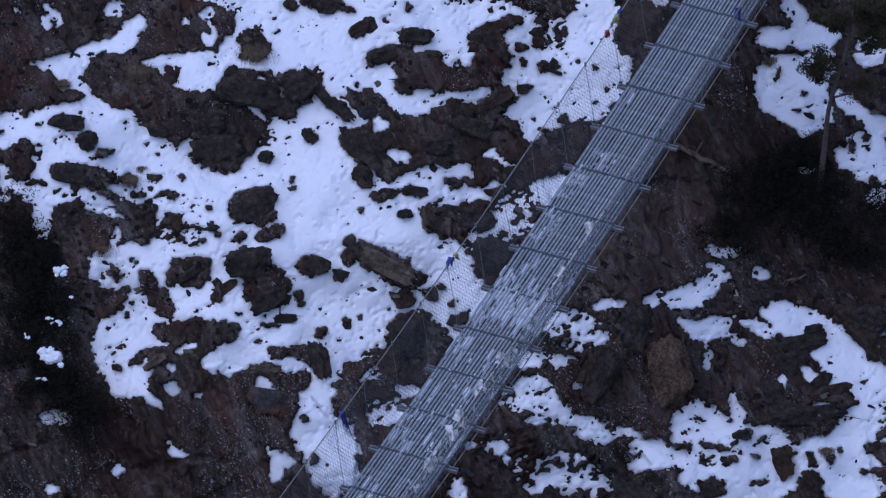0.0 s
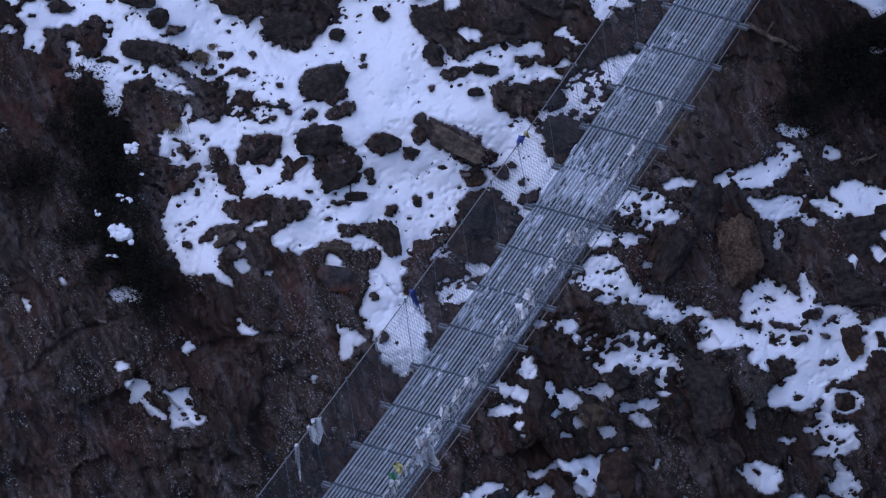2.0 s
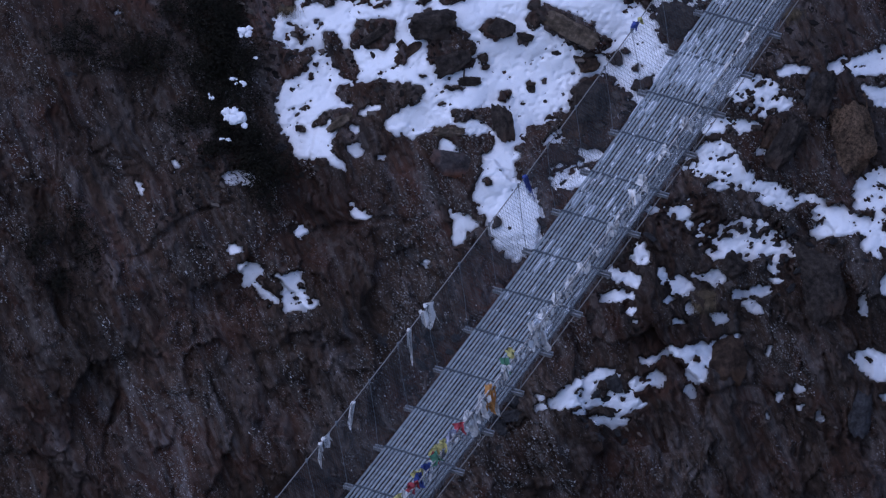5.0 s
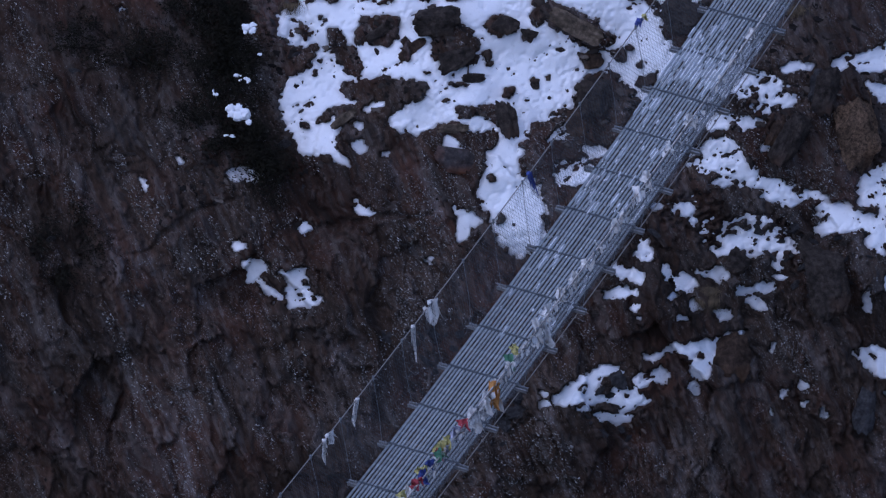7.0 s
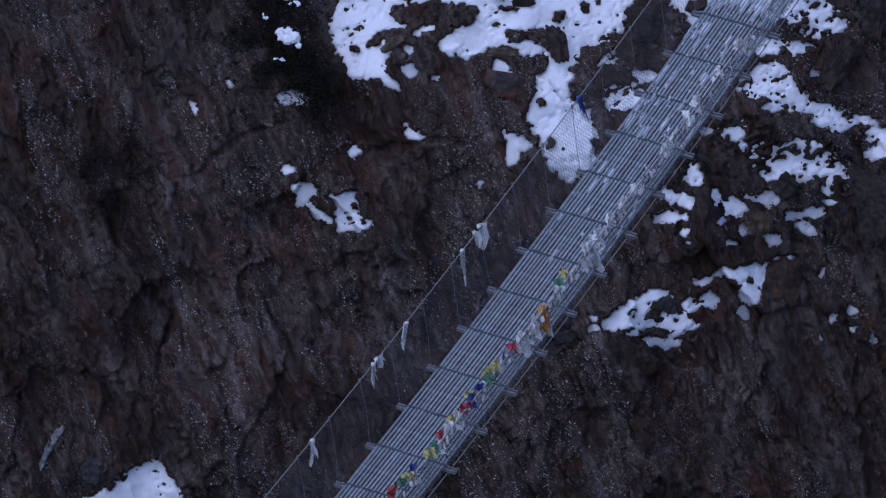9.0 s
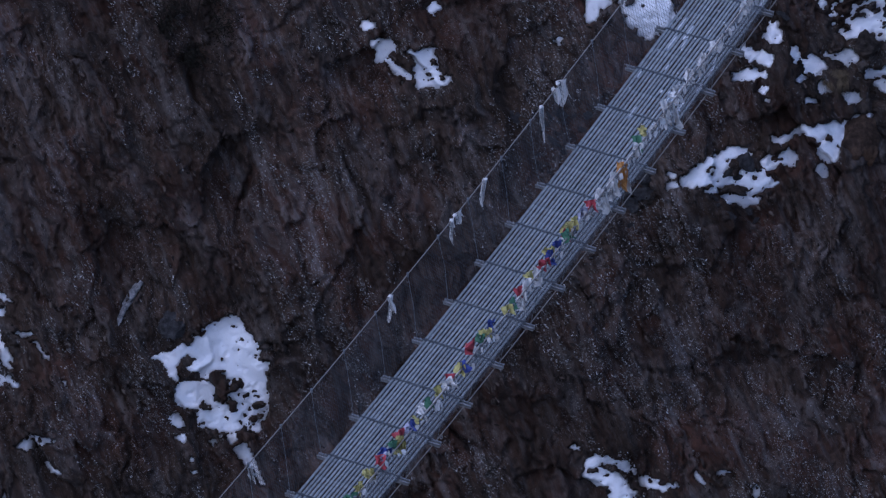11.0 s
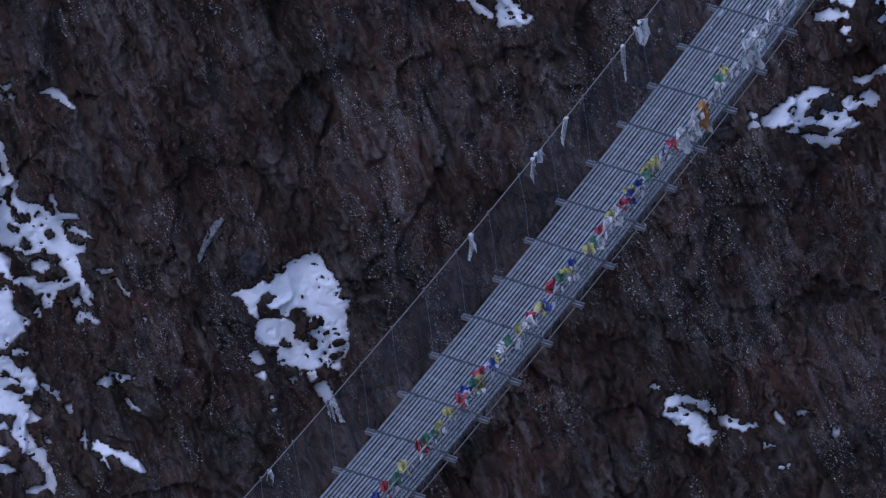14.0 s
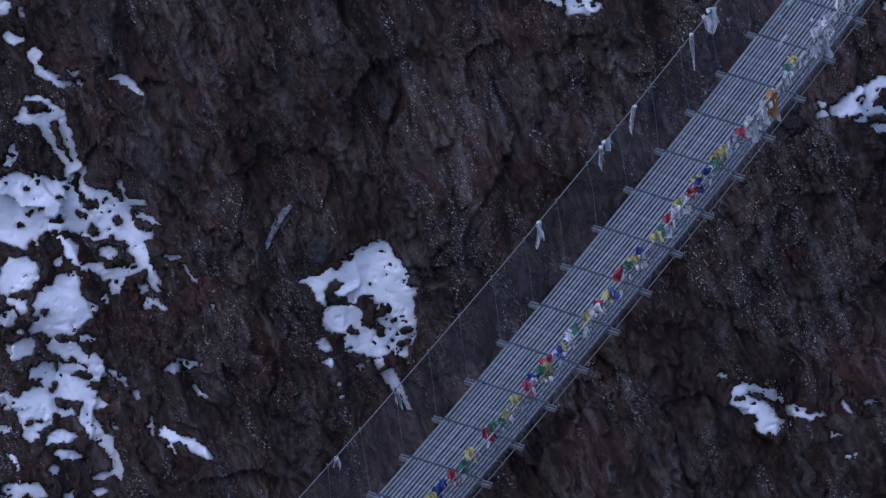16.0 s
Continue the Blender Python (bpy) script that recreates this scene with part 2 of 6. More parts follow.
UPPER_LEFT_SNOW_B = (
    (0.37, 10.48, 0.15, 0.12, 0, 0.95),
    (-0.11, 10.22, 0.20, 0.07, -40, 0.90),
    (-1.07, 9.69, 0.17, 0.15, 20, 0.95),
    (-2.50, 8.87, 0.34, 0.11, -15, 0.90),
    (-2.28, 8.63, 0.37, 0.08, -12, 0.90),
    (-3.26, 8.50, 0.15, 0.37, 5, 0.80),
    (-2.80, 8.91, 0.27, 0.09, 0, 0.70),
    (-2.15, 8.24, 0.10, 0.23, 0, 0.70),
    (-1.07, 6.76, 0.19, 0.10, 0, 0.20),
    (-3.69, 11.73, 0.07, 0.06, 0, 0.40),
    (-1.46, 10.77, 0.09, 0.06, 0, 0.70),
    (-1.13, 11.50, 0.06, 0.10, 0, 0.60),
)
LEFT_STONES = (
    (-2.94, 10.00, 0.27, 0.11, 8, -1.10),
    (-2.64, 9.72, 0.17, 0.11, 0, -1.10),
    (-2.90, 10.39, 0.22, 0.09, 15, -1.10),
    (-2.99, 10.58, 0.09, 0.04, 0, -1.00),
    (-3.40, 9.67, 0.12, 0.03, 0, -1.00),
    (-3.36, 9.97, 0.07, 0.04, 0, -1.00),
    (-2.38, 9.56, 0.17, 0.06, 20, -1.00),
    (-3.35, 9.07, 0.14, 0.05, -10, -1.00),
    (-1.99, 9.18, 0.12, 0.07, -10, -1.10),
    (-1.53, 9.18, 0.12, 0.06, 0, -1.10),
    (-1.15, 9.22, 0.07, 0.05, 0, -1.10),
    (-1.35, 8.93, 0.19, 0.05, 0, -1.00),
    (-1.26, 8.50, 0.15, 0.10, -20, -1.10),
    (-0.99, 8.45, 0.12, 0.04, 0, -1.00),
    (-0.74, 8.48, 0.09, 0.07, 0, -1.10),
    (-1.74, 8.96, 0.06, 0.04, 0, -1.00),
)
LEFT_STONES_B = (
    (-1.69, 8.35, 0.08, 0.16, 0, -1.00),
    (-2.07, 8.40, 0.06, 0.05, 0, -1.00),
    (-1.22, 8.28, 0.06, 0.04, 0, -1.00),
    (-1.49, 9.51, 0.04, 0.03, 0, -1.00),
    (-0.63, 8.35, 0.06, 0.04, 0, -1.00),
    (-0.88, 8.25, 0.06, 0.04, 0, -1.00),
    (-0.80, 8.76, 0.05, 0.04, 0, -1.00),
    (-0.16, 8.83, 0.40, 0.22, 25, -1.20),
    (0.05, 8.62, 0.21, 0.13, 0, -1.20),
    (0.09, 8.75, 0.13, 0.08, 10, 0.90),
    (0.08, 9.51, 0.11, 0.10, 0, -1.10),
    (0.18, 8.34, 0.22, 0.14, 25, -1.10),
    (-0.29, 8.28, 0.08, 0.08, 0, -1.10),
    (0.47, 9.15, 0.06, 0.04, 0, -1.00),
    (0.55, 8.99, 0.05, 0.05, 0, -1.00),
    (-2.16, 9.13, 0.05, 0.03, 0, -1.00),
)
MID_STONES = (
    (0.91, 11.86, 0.36, 0.13, 0, -1.10),
    (1.29, 11.78, 0.09, 0.06, 0, -1.00),
    (1.47, 11.49, 0.17, 0.08, 40, -1.10),
    (0.44, 11.82, 0.12, 0.09, 0, -1.10),
    (2.23, 11.80, 0.06, 0.07, 0, -1.00),
    (2.32, 11.37, 0.23, 0.11, 0, -1.10),
    (1.94, 11.09, 0.40, 0.14, 12, -1.10),
    (2.36, 11.02, 0.31, 0.15, 0, -1.10),
    (2.24, 10.88, 0.27, 0.10, 0, -1.00),
    (2.62, 10.76, 0.66, 0.22, -8, -1.20),
    (3.39, 11.21, 0.31, 0.36, 20, -1.20),
    (3.30, 10.80, 0.36, 0.27, 0, -1.20),
    (2.16, 10.62, 0.15, 0.12, 0, -1.10),
    (3.72, 11.56, 0.27, 0.10, 10, -1.10),
    (3.43, 11.42, 0.21, 0.14, 0, -1.10),
    (3.56, 10.43, 0.31, 0.19, 20, -1.10),
)
MID_CRAG = (
    (1.56, 10.33, 0.39, 0.18, -15, -1.20),
    (2.20, 9.78, 0.75, 0.48, -5, -1.20),
    (3.14, 9.90, 0.87, 0.42, -5, -1.20),
    (1.53, 9.64, 0.44, 0.23, -40, -1.20),
    (2.04, 9.33, 0.31, 0.19, 0, -1.10),
    (2.92, 10.33, 0.13, 0.10, 0, -1.10),
    (4.08, 9.46, 0.89, 0.36, 20, -1.20),
    (3.57, 9.26, 0.44, 0.30, -25, -1.20),
    (1.53, 9.21, 0.17, 0.11, -60, -1.10),
    (1.08, 10.30, 0.36, 0.08, -42, -1.10),
    (0.58, 10.57, 0.34, 0.27, 20, -1.20),
    (0.46, 10.19, 0.12, 0.10, 0, -1.10),
    (0.72, 9.85, 0.08, 0.10, 0, -1.10),
    (1.39, 10.63, 0.06, 0.04, 0, -1.00),
    (4.41, 9.73, 0.53, 0.19, 10, -1.20),
    (2.63, 9.44, 0.42, 0.15, 0, -1.00),
)
MID_SNOW = (
    (3.29, 10.49, 0.25, 0.09, 10, 0.90),
    (1.82, 9.99, 0.13, 0.14, -30, 0.95),
    (2.04, 9.52, 0.19, 0.12, 0, 0.95),
    (3.57, 9.54, 0.29, 0.06, -25, 0.80),
    (0.37, 10.49, 0.14, 0.10, 0, 0.90),
    (2.96, 11.12, 0.23, 0.26, 30, 0.90),
    (2.70, 11.17, 0.23, 0.09, 0, 0.90),
    (3.91, 8.64, 0.47, 0.44, 0, 0.00),
    (4.25, 9.12, 0.24, 0.15, 0, 0.80),
    (2.55, 9.31, 0.53, 0.12, 15, 0.80),
    (3.40, 9.11, 0.36, 0.08, 0, 0.60),
    (2.29, 10.21, 0.23, 0.09, 0, 0.70),
)
MID_STONES_B = (
    (1.79, 8.96, 0.15, 0.07, -10, -1.10),
    (2.29, 9.01, 0.18, 0.07, -5, -1.10),
    (2.89, 9.14, 0.16, 0.10, 0, -1.00),
    (3.23, 9.19, 0.22, 0.07, -10, -1.00),
    (2.17, 8.67, 0.12, 0.05, 0, -1.10),
    (1.53, 8.74, 0.04, 0.05, 0, -1.00),
    (2.04, 9.01, 0.05, 0.05, 0, -1.00),
    (2.77, 8.54, 0.39, 0.22, -35, -1.20),
    (3.15, 8.61, 0.39, 0.24, 0, -1.20),
    (1.37, 8.23, 0.08, 0.12, 0, -1.00),
    (1.56, 8.10, 0.22, 0.05, 0, -1.00),
    (3.36, 8.85, 0.18, 0.05, 0, -1.00),
    (4.19, 11.33, 0.12, 0.07, 30, -1.10),
    (3.94, 11.21, 0.10, 0.05, 0, -1.10),
    (3.68, 11.10, 0.16, 0.03, 0, -1.00),
    (3.64, 10.89, 0.11, 0.05, 0, -1.10),
)
MID_STONES_C = (
    (3.94, 10.96, 0.05, 0.06, 0, -1.00),
    (4.20, 10.90, 0.05, 0.08, -15, -1.00),
    (4.37, 10.93, 0.06, 0.06, 0, -1.00),
    (4.49, 10.90, 0.04, 0.03, 0, -1.00),
    (3.98, 10.59, 0.11, 0.06, 0, -1.10),
    (3.84, 10.44, 0.04, 0.04, 0, -1.00),
    (4.58, 11.76, 0.16, 0.06, 15, -1.10),
    (4.50, 10.18, 0.08, 0.07, 0, -1.00),
    (4.67, 10.06, 0.12, 0.05, 0, -1.00),
    (4.29, 9.96, 0.06, 0.05, 0, -1.00),
    (5.05, 10.45, 0.05, 0.04, 0, -1.00),
    (5.22, 10.58, 0.05, 0.03, 0, -1.00),
    (5.01, 10.92, 0.03, 0.03, 0, -1.00),
    (5.69, 11.41, 0.36, 0.36, 0, -1.20),
    (4.92, 9.89, 0.42, 0.21, 0, -1.20),
    (3.06, 8.23, 0.10, 0.07, 0, -1.00),
)
MID_STONES_D = (
    (1.92, 7.90, 0.61, 0.24, -28, -1.10),
    (1.37, 7.99, 0.13, 0.11, 0, -1.10),
    (0.82, 7.88, 0.22, 0.15, 0, -1.10),
    (1.20, 7.72, 0.09, 0.08, 0, -1.10),
    (0.57, 7.46, 0.05, 0.05, 0, -1.00),
    (0.56, 7.31, 0.06, 0.06, 0, -1.10),
    (1.35, 7.07, 0.09, 0.05, 0, -1.10),
    (1.55, 7.10, 0.05, 0.04, 0, -1.00),
    (0.96, 6.87, 0.08, 0.08, 0, -1.10),
    (2.18, 7.38, 0.16, 0.11, 0, -1.10),
    (2.56, 7.44, 0.10, 0.10, 0, -1.10),
    (2.69, 7.59, 0.08, 0.04, 0, -1.00),
    (2.86, 7.31, 0.06, 0.06, 0, -1.00),
    (2.40, 6.70, 0.48, 0.40, 0, -1.20),
    (1.98, 6.45, 0.21, 0.21, 0, -1.20),
    (2.23, 7.01, 0.31, 0.14, 20, -1.20),
)
MID_STONES_E = (
    (3.03, 7.06, 0.20, 0.10, 0, -1.20),
    (3.42, 7.96, 0.24, 0.27, 0, -1.10),
    (1.90, 6.10, 0.22, 0.10, 0, -1.10),
    (1.77, 6.26, 0.26, 0.14, 20, 0.80),
    (1.39, 6.09, 0.31, 0.11, 0, -1.20),
    (1.56, 5.75, 0.41, 0.28, -20, -1.20),
    (2.24, 6.02, 0.25, 0.13, 0, 0.90),
    (1.99, 5.65, 0.36, 0.26, 0, 0.30),
    (0.88, 6.46, 0.12, 0.28, 15, -1.10),
    (0.62, 6.52, 0.19, 0.22, 0, -1.10),
    (0.58, 6.17, 0.21, 0.21, 0, -1.10),
    (0.76, 5.59, 0.10, 0.06, 0, -1.00),
    (2.08, 4.93, 0.38, 0.34, 0, -1.00),
    (0.36, 7.62, 0.10, 0.12, 0, -1.00),
    (0.89, 4.96, 0.09, 0.09, 0, -1.00),
    (1.57, 4.97, 0.11, 0.05, 0, -1.00),
)
LOW_LEFT_ROCK = (
    (-3.23, 6.74, 0.81, 1.53, 0, -1.30),
    (-1.04, 7.76, 0.36, 0.24, 25, -1.10),
    (-1.63, 7.60, 0.15, 0.25, 30, -1.00),
    (-1.26, 7.95, 0.09, 0.06, 0, -1.00),
    (-2.35, 7.34, 0.27, 0.29, 0, -1.00),
    (-0.22, 7.89, 0.27, 0.22, 0, -1.20),
    (0.10, 7.58, 0.31, 0.38, 0, -1.10),
    (-0.64, 7.43, 0.17, 0.12, 20, -1.10),
    (-0.91, 6.87, 0.72, 0.19, 0, -1.10),
    (-1.40, 7.31, 0.20, 0.25, 0, -1.10),
    (-0.52, 6.77, 0.27, 0.13, 0, -1.00),
    (-1.11, 6.49, 0.59, 0.25, 0, -1.20),
    (0.28, 6.55, 0.18, 0.11, 20, -1.10),
    (0.19, 7.01, 0.17, 0.08, 0, -1.10),
    (-1.06, 5.53, 1.27, 0.64, 0, -1.30),
    (-0.30, 5.41, 0.76, 0.68, 0, -1.30),
)
LOW_LEFT_SNOW = (
    (-2.83, 5.05, 1.27, 0.72, 0, -1.30),
    (-1.32, 6.19, 0.25, 0.21, 0, -1.10),
    (-1.96, 6.20, 0.34, 0.37, 0, 1.00),
    (-1.59, 5.86, 0.24, 0.09, -35, 1.00),
    (-1.11, 6.63, 0.20, 0.09, 20, 0.80),
    (-1.31, 6.33, 0.09, 0.13, -30, 0.90),
    (-1.28, 6.06, 0.14, 0.10, 0, 0.90),
    (0.12, 6.04, 0.14, 0.14, 0, 0.95),
    (-0.89, 5.87, 0.10, 0.05, 0, 0.40),
    (-0.31, 6.50, 0.51, 0.22, 10, 1.00),
    (-0.95, 7.37, 0.36, 0.22, 0, 0.95),
    (-1.22, 5.11, 0.21, 0.10, -15, 1.00),
    (-2.07, 4.78, 0.11, 0.06, -20, 0.90),
    (-3.04, 4.47, 0.09, 0.07, 0, 0.90),
    (0.39, 4.95, 0.21, 0.14, 10, 0.95),
    (0.30, 4.74, 0.12, 0.12, 0, 0.95),
)
LOW_LEFT_SNOW_B = (
    (0.45, 6.39, 0.29, 0.10, 0, 0.80),
    (0.12, 6.33, 0.20, 0.05, 0, -1.00),
    (-2.19, 7.81, 0.32, 0.32, 0, 0.80),
    (-2.14, 7.72, 0.06, 0.10, 0, -1.00),
    (-1.89, 7.98, 0.07, 0.05, 0, -1.00),
    (-2.34, 6.58, 0.19, 0.27, 0, 0.60),
    (-1.79, 6.46, 0.20, 0.06, 20, -0.90),
    (-2.13, 6.32, 0.07, 0.05, 0, -0.90),
    (-0.23, 7.11, 0.61, 0.15, 0, 0.95),
    (-0.27, 7.19, 0.07, 0.03, 0, -1.00),
    (-1.84, 7.35, 0.15, 0.19, 0, 0.80),
    (-0.14, 6.77, 0.20, 0.14, 0, 0.60),
    (-3.00, 5.54, 0.26, 0.15, 10, 0.75),
    (-2.74, 5.79, 0.15, 0.07, 0, 0.60),
    (-0.48, 6.98, 0.20, 0.05, 0, -0.60),
)
RIGHT_OF_DECK = (
    (4.60, 7.06, 0.53, 0.22, 0, 0.40),
    (4.26, 6.48, 0.63, 0.17, 0, 0.20),
    (4.94, 6.82, 0.36, 0.19, 0, 0.30),
    (4.01, 5.95, 0.54, 0.26, 0, 0.05),
    (4.44, 5.70, 0.46, 0.19, -15, 0.25),
    (3.77, 5.12, 0.51, 0.34, 0, -0.50),
    (4.62, 4.79, 0.78, 0.36, 0, 0.05),
    (3.03, 4.52, 0.19, 0.12, 0, 0.85),
    (5.23, 7.34, 0.29, 0.09, 0, 0.85),
    (5.91, 7.43, 0.19, 0.08, 20, 0.30),
    (6.46, 7.46, 0.41, 0.20, 10, 1.00),
    (6.63, 7.61, 0.27, 0.20, 30, 0.95),
    (6.84, 7.85, 0.20, 0.22, 20, 0.50),
    (7.01, 8.16, 0.24, 0.14, 0, 0.50),
    (7.52, 7.83, 0.15, 0.12, -30, 0.95),
    (7.14, 7.53, 0.07, 0.10, 0, 0.60),
)
RIGHT_SNOW = (
    (6.82, 7.00, 0.41, 0.19, 10, 0.70),
    (7.06, 6.97, 0.15, 0.13, 0, 0.80),
    (6.46, 7.05, 0.19, 0.09, -20, 0.85),
    (7.48, 7.02, 0.32, 0.16, -25, 0.80),
    (7.23, 6.81, 0.09, 0.17, 25, 0.60),
    (6.76, 6.59, 0.09, 0.22, 0, 0.50),
    (6.72, 6.41, 0.09, 0.08, 0, 0.90),
    (7.73, 7.32, 0.21, 0.12, 20, 0.95),
    (8.09, 7.11, 0.44, 0.29, -20, 1.05),
    (8.50, 6.86, 0.54, 0.34, -40, 1.05),
    (8.75, 6.53, 0.36, 0.37, -20, 1.05),
    (8.43, 6.99, 0.11, 0.07, 0, -1.20),
    (8.07, 6.76, 0.38, 0.14, 12, -1.20),
    (8.33, 6.28, 0.29, 0.10, -45, 0.95),
    (8.54, 6.22, 0.20, 0.10, 0, 0.95),
    (8.50, 5.88, 0.25, 0.09, 8, 1.00),
)
RIGHT_SNOW_B = (
    (7.88, 6.18, 0.10, 0.13, -30, 0.95),
    (9.18, 6.19, 0.36, 0.36, 0, 0.75),
    (9.27, 5.85, 0.24, 0.24, 0, 0.60),
    (9.01, 5.55, 0.44, 0.32, 20, 1.00),
    (9.30, 7.00, 0.19, 0.12, 0, 0.80),
    (6.64, 5.49, 0.49, 0.44, 0, 0.80),
    (7.23, 5.70, 0.12, 0.36, 15, 1.00),
    (7.49, 5.39, 0.54, 0.22, -20, 1.00),
    (6.99, 5.15, 0.78, 0.22, 0, 0.80),
    (6.31, 5.04, 0.53, 0.22, 0, 0.55),
    (6.74, 4.79, 0.53, 0.22, 0, 0.45),
    (6.57, 4.67, 0.27, 0.12, 0, 0.90),
    (7.33, 4.73, 0.71, 0.36, 0, 0.90),
    (8.68, 5.07, 0.80, 0.43, 15, 1.05),
    (8.17, 4.91, 0.44, 0.32, 0, 0.90),
    (8.85, 4.65, 0.54, 0.27, 0, 1.05),
)
RIGHT_STONES = (
    (8.34, 5.32, 0.44, 0.09, 25, 0.70),
    (9.36, 5.11, 0.32, 0.10, -35, -1.20),
    (7.30, 5.43, 0.12, 0.07, 0, -1.10),
    (7.53, 5.30, 0.05, 0.05, 0, -1.00),
    (6.86, 5.22, 0.15, 0.05, 0, -1.10),
    (6.35, 5.21, 0.20, 0.09, 0, -1.10),
    (7.88, 5.03, 0.16, 0.21, 20, -1.20),
    (8.30, 5.04, 0.09, 0.10, 0, -1.10),
    (7.07, 4.97, 0.07, 0.05, 0, -1.00),
    (8.55, 5.08, 0.08, 0.08, 0, -1.00),
    (8.72, 5.21, 0.05, 0.05, 0, -1.00),
    (6.75, 4.62, 0.22, 0.09, 0, -1.10),
    (7.50, 4.69, 0.17, 0.05, 0, -1.00),
    (8.28, 4.64, 0.19, 0.21, 0, -1.10),
    (9.11, 4.84, 0.05, 0.05, 0, -1.00),
    (6.64, 5.64, 0.10, 0.03, 0, -0.80),
)
FAR_RIGHT_SNOW = (
    (8.03, 11.82, 0.36, 0.17, -50, 1.00),
    (7.73, 11.42, 0.32, 0.15, -10, 0.75),
    (8.33, 11.46, 0.46, 0.22, -5, 1.00),
    (7.99, 10.70, 0.58, 0.54, -10, 1.10),
    (8.26, 10.36, 0.41, 0.39, -20, 1.05),
    (8.43, 11.01, 0.27, 0.36, 0, 0.95),
    (8.14, 10.55, 0.05, 0.03, 0, -1.00),
    (8.07, 10.36, 0.04, 0.03, 0, -1.00),
    (8.28, 10.23, 0.04, 0.03, 0, -1.00),
    (7.82, 10.87, 0.03, 0.11, -20, -0.90),
    (9.18, 11.27, 0.29, 0.34, 0, 0.85),
    (8.94, 10.37, 0.37, 0.13, -40, 1.00),
    (9.26, 10.11, 0.29, 0.17, -30, 1.00),
    (9.13, 9.67, 0.32, 0.31, 0, 0.80),
    (9.35, 9.51, 0.19, 0.36, 0, 0.80),
    (8.84, 9.58, 0.24, 0.17, -30, 0.60),
)
FAR_RIGHT_SNOW_B = (
    (9.09, 9.32, 0.20, 0.11, 0, 0.60),
    (9.30, 8.96, 0.20, 0.17, 0, 0.90),
    (8.24, 9.44, 0.13, 0.06, 0, 0.50),
    (6.97, 8.19, 0.32, 0.10, 0, 0.70),
    (7.90, 11.22, 0.17, 0.05, 20, -1.00),
    (9.13, 9.90, 0.10, 0.04, 0, -1.00),
    (8.92, 9.77, 0.05, 0.09, 0, -0.90),
    (9.22, 9.26, 0.07, 0.04, 0, -0.80),
    (8.88, 11.40, 0.05, 0.03, 0, -1.00),
)
LOWER_RIGHT_SNOW = (
    (2.70, 3.93, 0.27, 0.11, 15, 0.85),
    (2.81, 4.19, 0.20, 0.10, 0, 0.70),
    (2.64, 4.29, 0.11, 0.11, 0, 0.60),
    (3.01, 4.54, 0.15, 0.08, 0, 0.95),
    (3.05, 4.68, 0.08, 0.09, 0, 0.40),
    (2.85, 3.72, 0.09, 0.08, 0, 0.70),
    (3.63, 5.16, 0.15, 0.10, -20, 0.90),
    (3.21, 5.19, 0.09, 0.10, 0, 0.70),
    (3.76, 4.99, 0.08, 0.08, 0, 0.80),
    (4.08, 6.14, 0.27, 0.12, 0, 0.40),
    (4.12, 5.84, 0.37, 0.11, -15, 0.75),
    (4.13, 5.55, 0.16, 0.09, 0, 0.95),
    (4.51, 5.75, 0.25, 0.09, -30, 0.80),
    (4.85, 5.61, 0.41, 0.08, -8, 0.70),
    (5.02, 5.39, 0.32, 0.17, 0, 0.75),
    (4.84, 6.17, 0.20, 0.09, 35, 0.95),
)
LOWER_RIGHT_SNOW_B = (
    (5.53, 5.45, 0.24, 0.09, -15, 0.85),
    (5.83, 5.19, 0.32, 0.19, 0, 0.95),
    (5.71, 4.93, 0.19, 0.10, 0, 0.70),
    (4.28, 4.60, 0.25, 0.09, 15, 0.85),
    (4.53, 4.78, 0.32, 0.09, 20, 0.50),
    (4.70, 4.63, 0.20, 0.09, 0, 0.45),
    (4.12, 4.24, 0.16, 0.12, 20, 1.00),
    (3.62, 4.05, 0.20, 0.14, -30, 0.90),
    (3.36, 4.22, 0.09, 0.13, 0, 0.50),
    (3.87, 4.23, 0.11, 0.07, 0, 0.50),
    (3.45, 3.86, 0.08, 0.06, 0, 0.80),
    (3.79, 3.72, 0.13, 0.09, -30, 0.80),
    (3.63, 3.52, 0.11, 0.07, 0, 0.70),
    (4.22, 3.60, 0.20, 0.09, -15, 0.85),
    (4.51, 3.99, 0.18, 0.10, 0, 0.95),
    (4.84, 4.07, 0.21, 0.09, 0, 0.85),
)
LOWER_RIGHT_SNOW_C = (
    (5.00, 4.43, 0.10, 0.13, 0, 0.50),
    (5.05, 4.21, 0.11, 0.07, 0, 0.60),
    (4.72, 3.78, 0.20, 0.12, -20, 0.35),
    (5.21, 4.64, 0.24, 0.07, 0, 0.25),
    (5.39, 4.35, 0.05, 0.07, 0, -0.10),
    (3.90, 3.03, 0.33, 0.22, 0, 1.00),
    (4.25, 3.18, 0.37, 0.13, 35, 0.95),
    (3.68, 3.07, 0.41, 0.09, 5, 0.75),
    (3.90, 2.77, 0.19, 0.17, 0, 0.95),
    (3.18, 2.97, 0.15, 0.09, 10, 0.95),
    (3.78, 2.52, 0.13, 0.09, 0, 0.80),
    (3.91, 2.98, 0.07, 0.04, 0, -0.80),
    (4.96, 3.16, 0.06, 0.07, 0, 0.90),
    (2.09, 2.45, 0.41, 0.20, 30, 1.00),
    (2.55, 2.76, 0.25, 0.11, 5, 0.95),
    (1.88, 2.30, 0.22, 0.14, 0, 0.95),
)
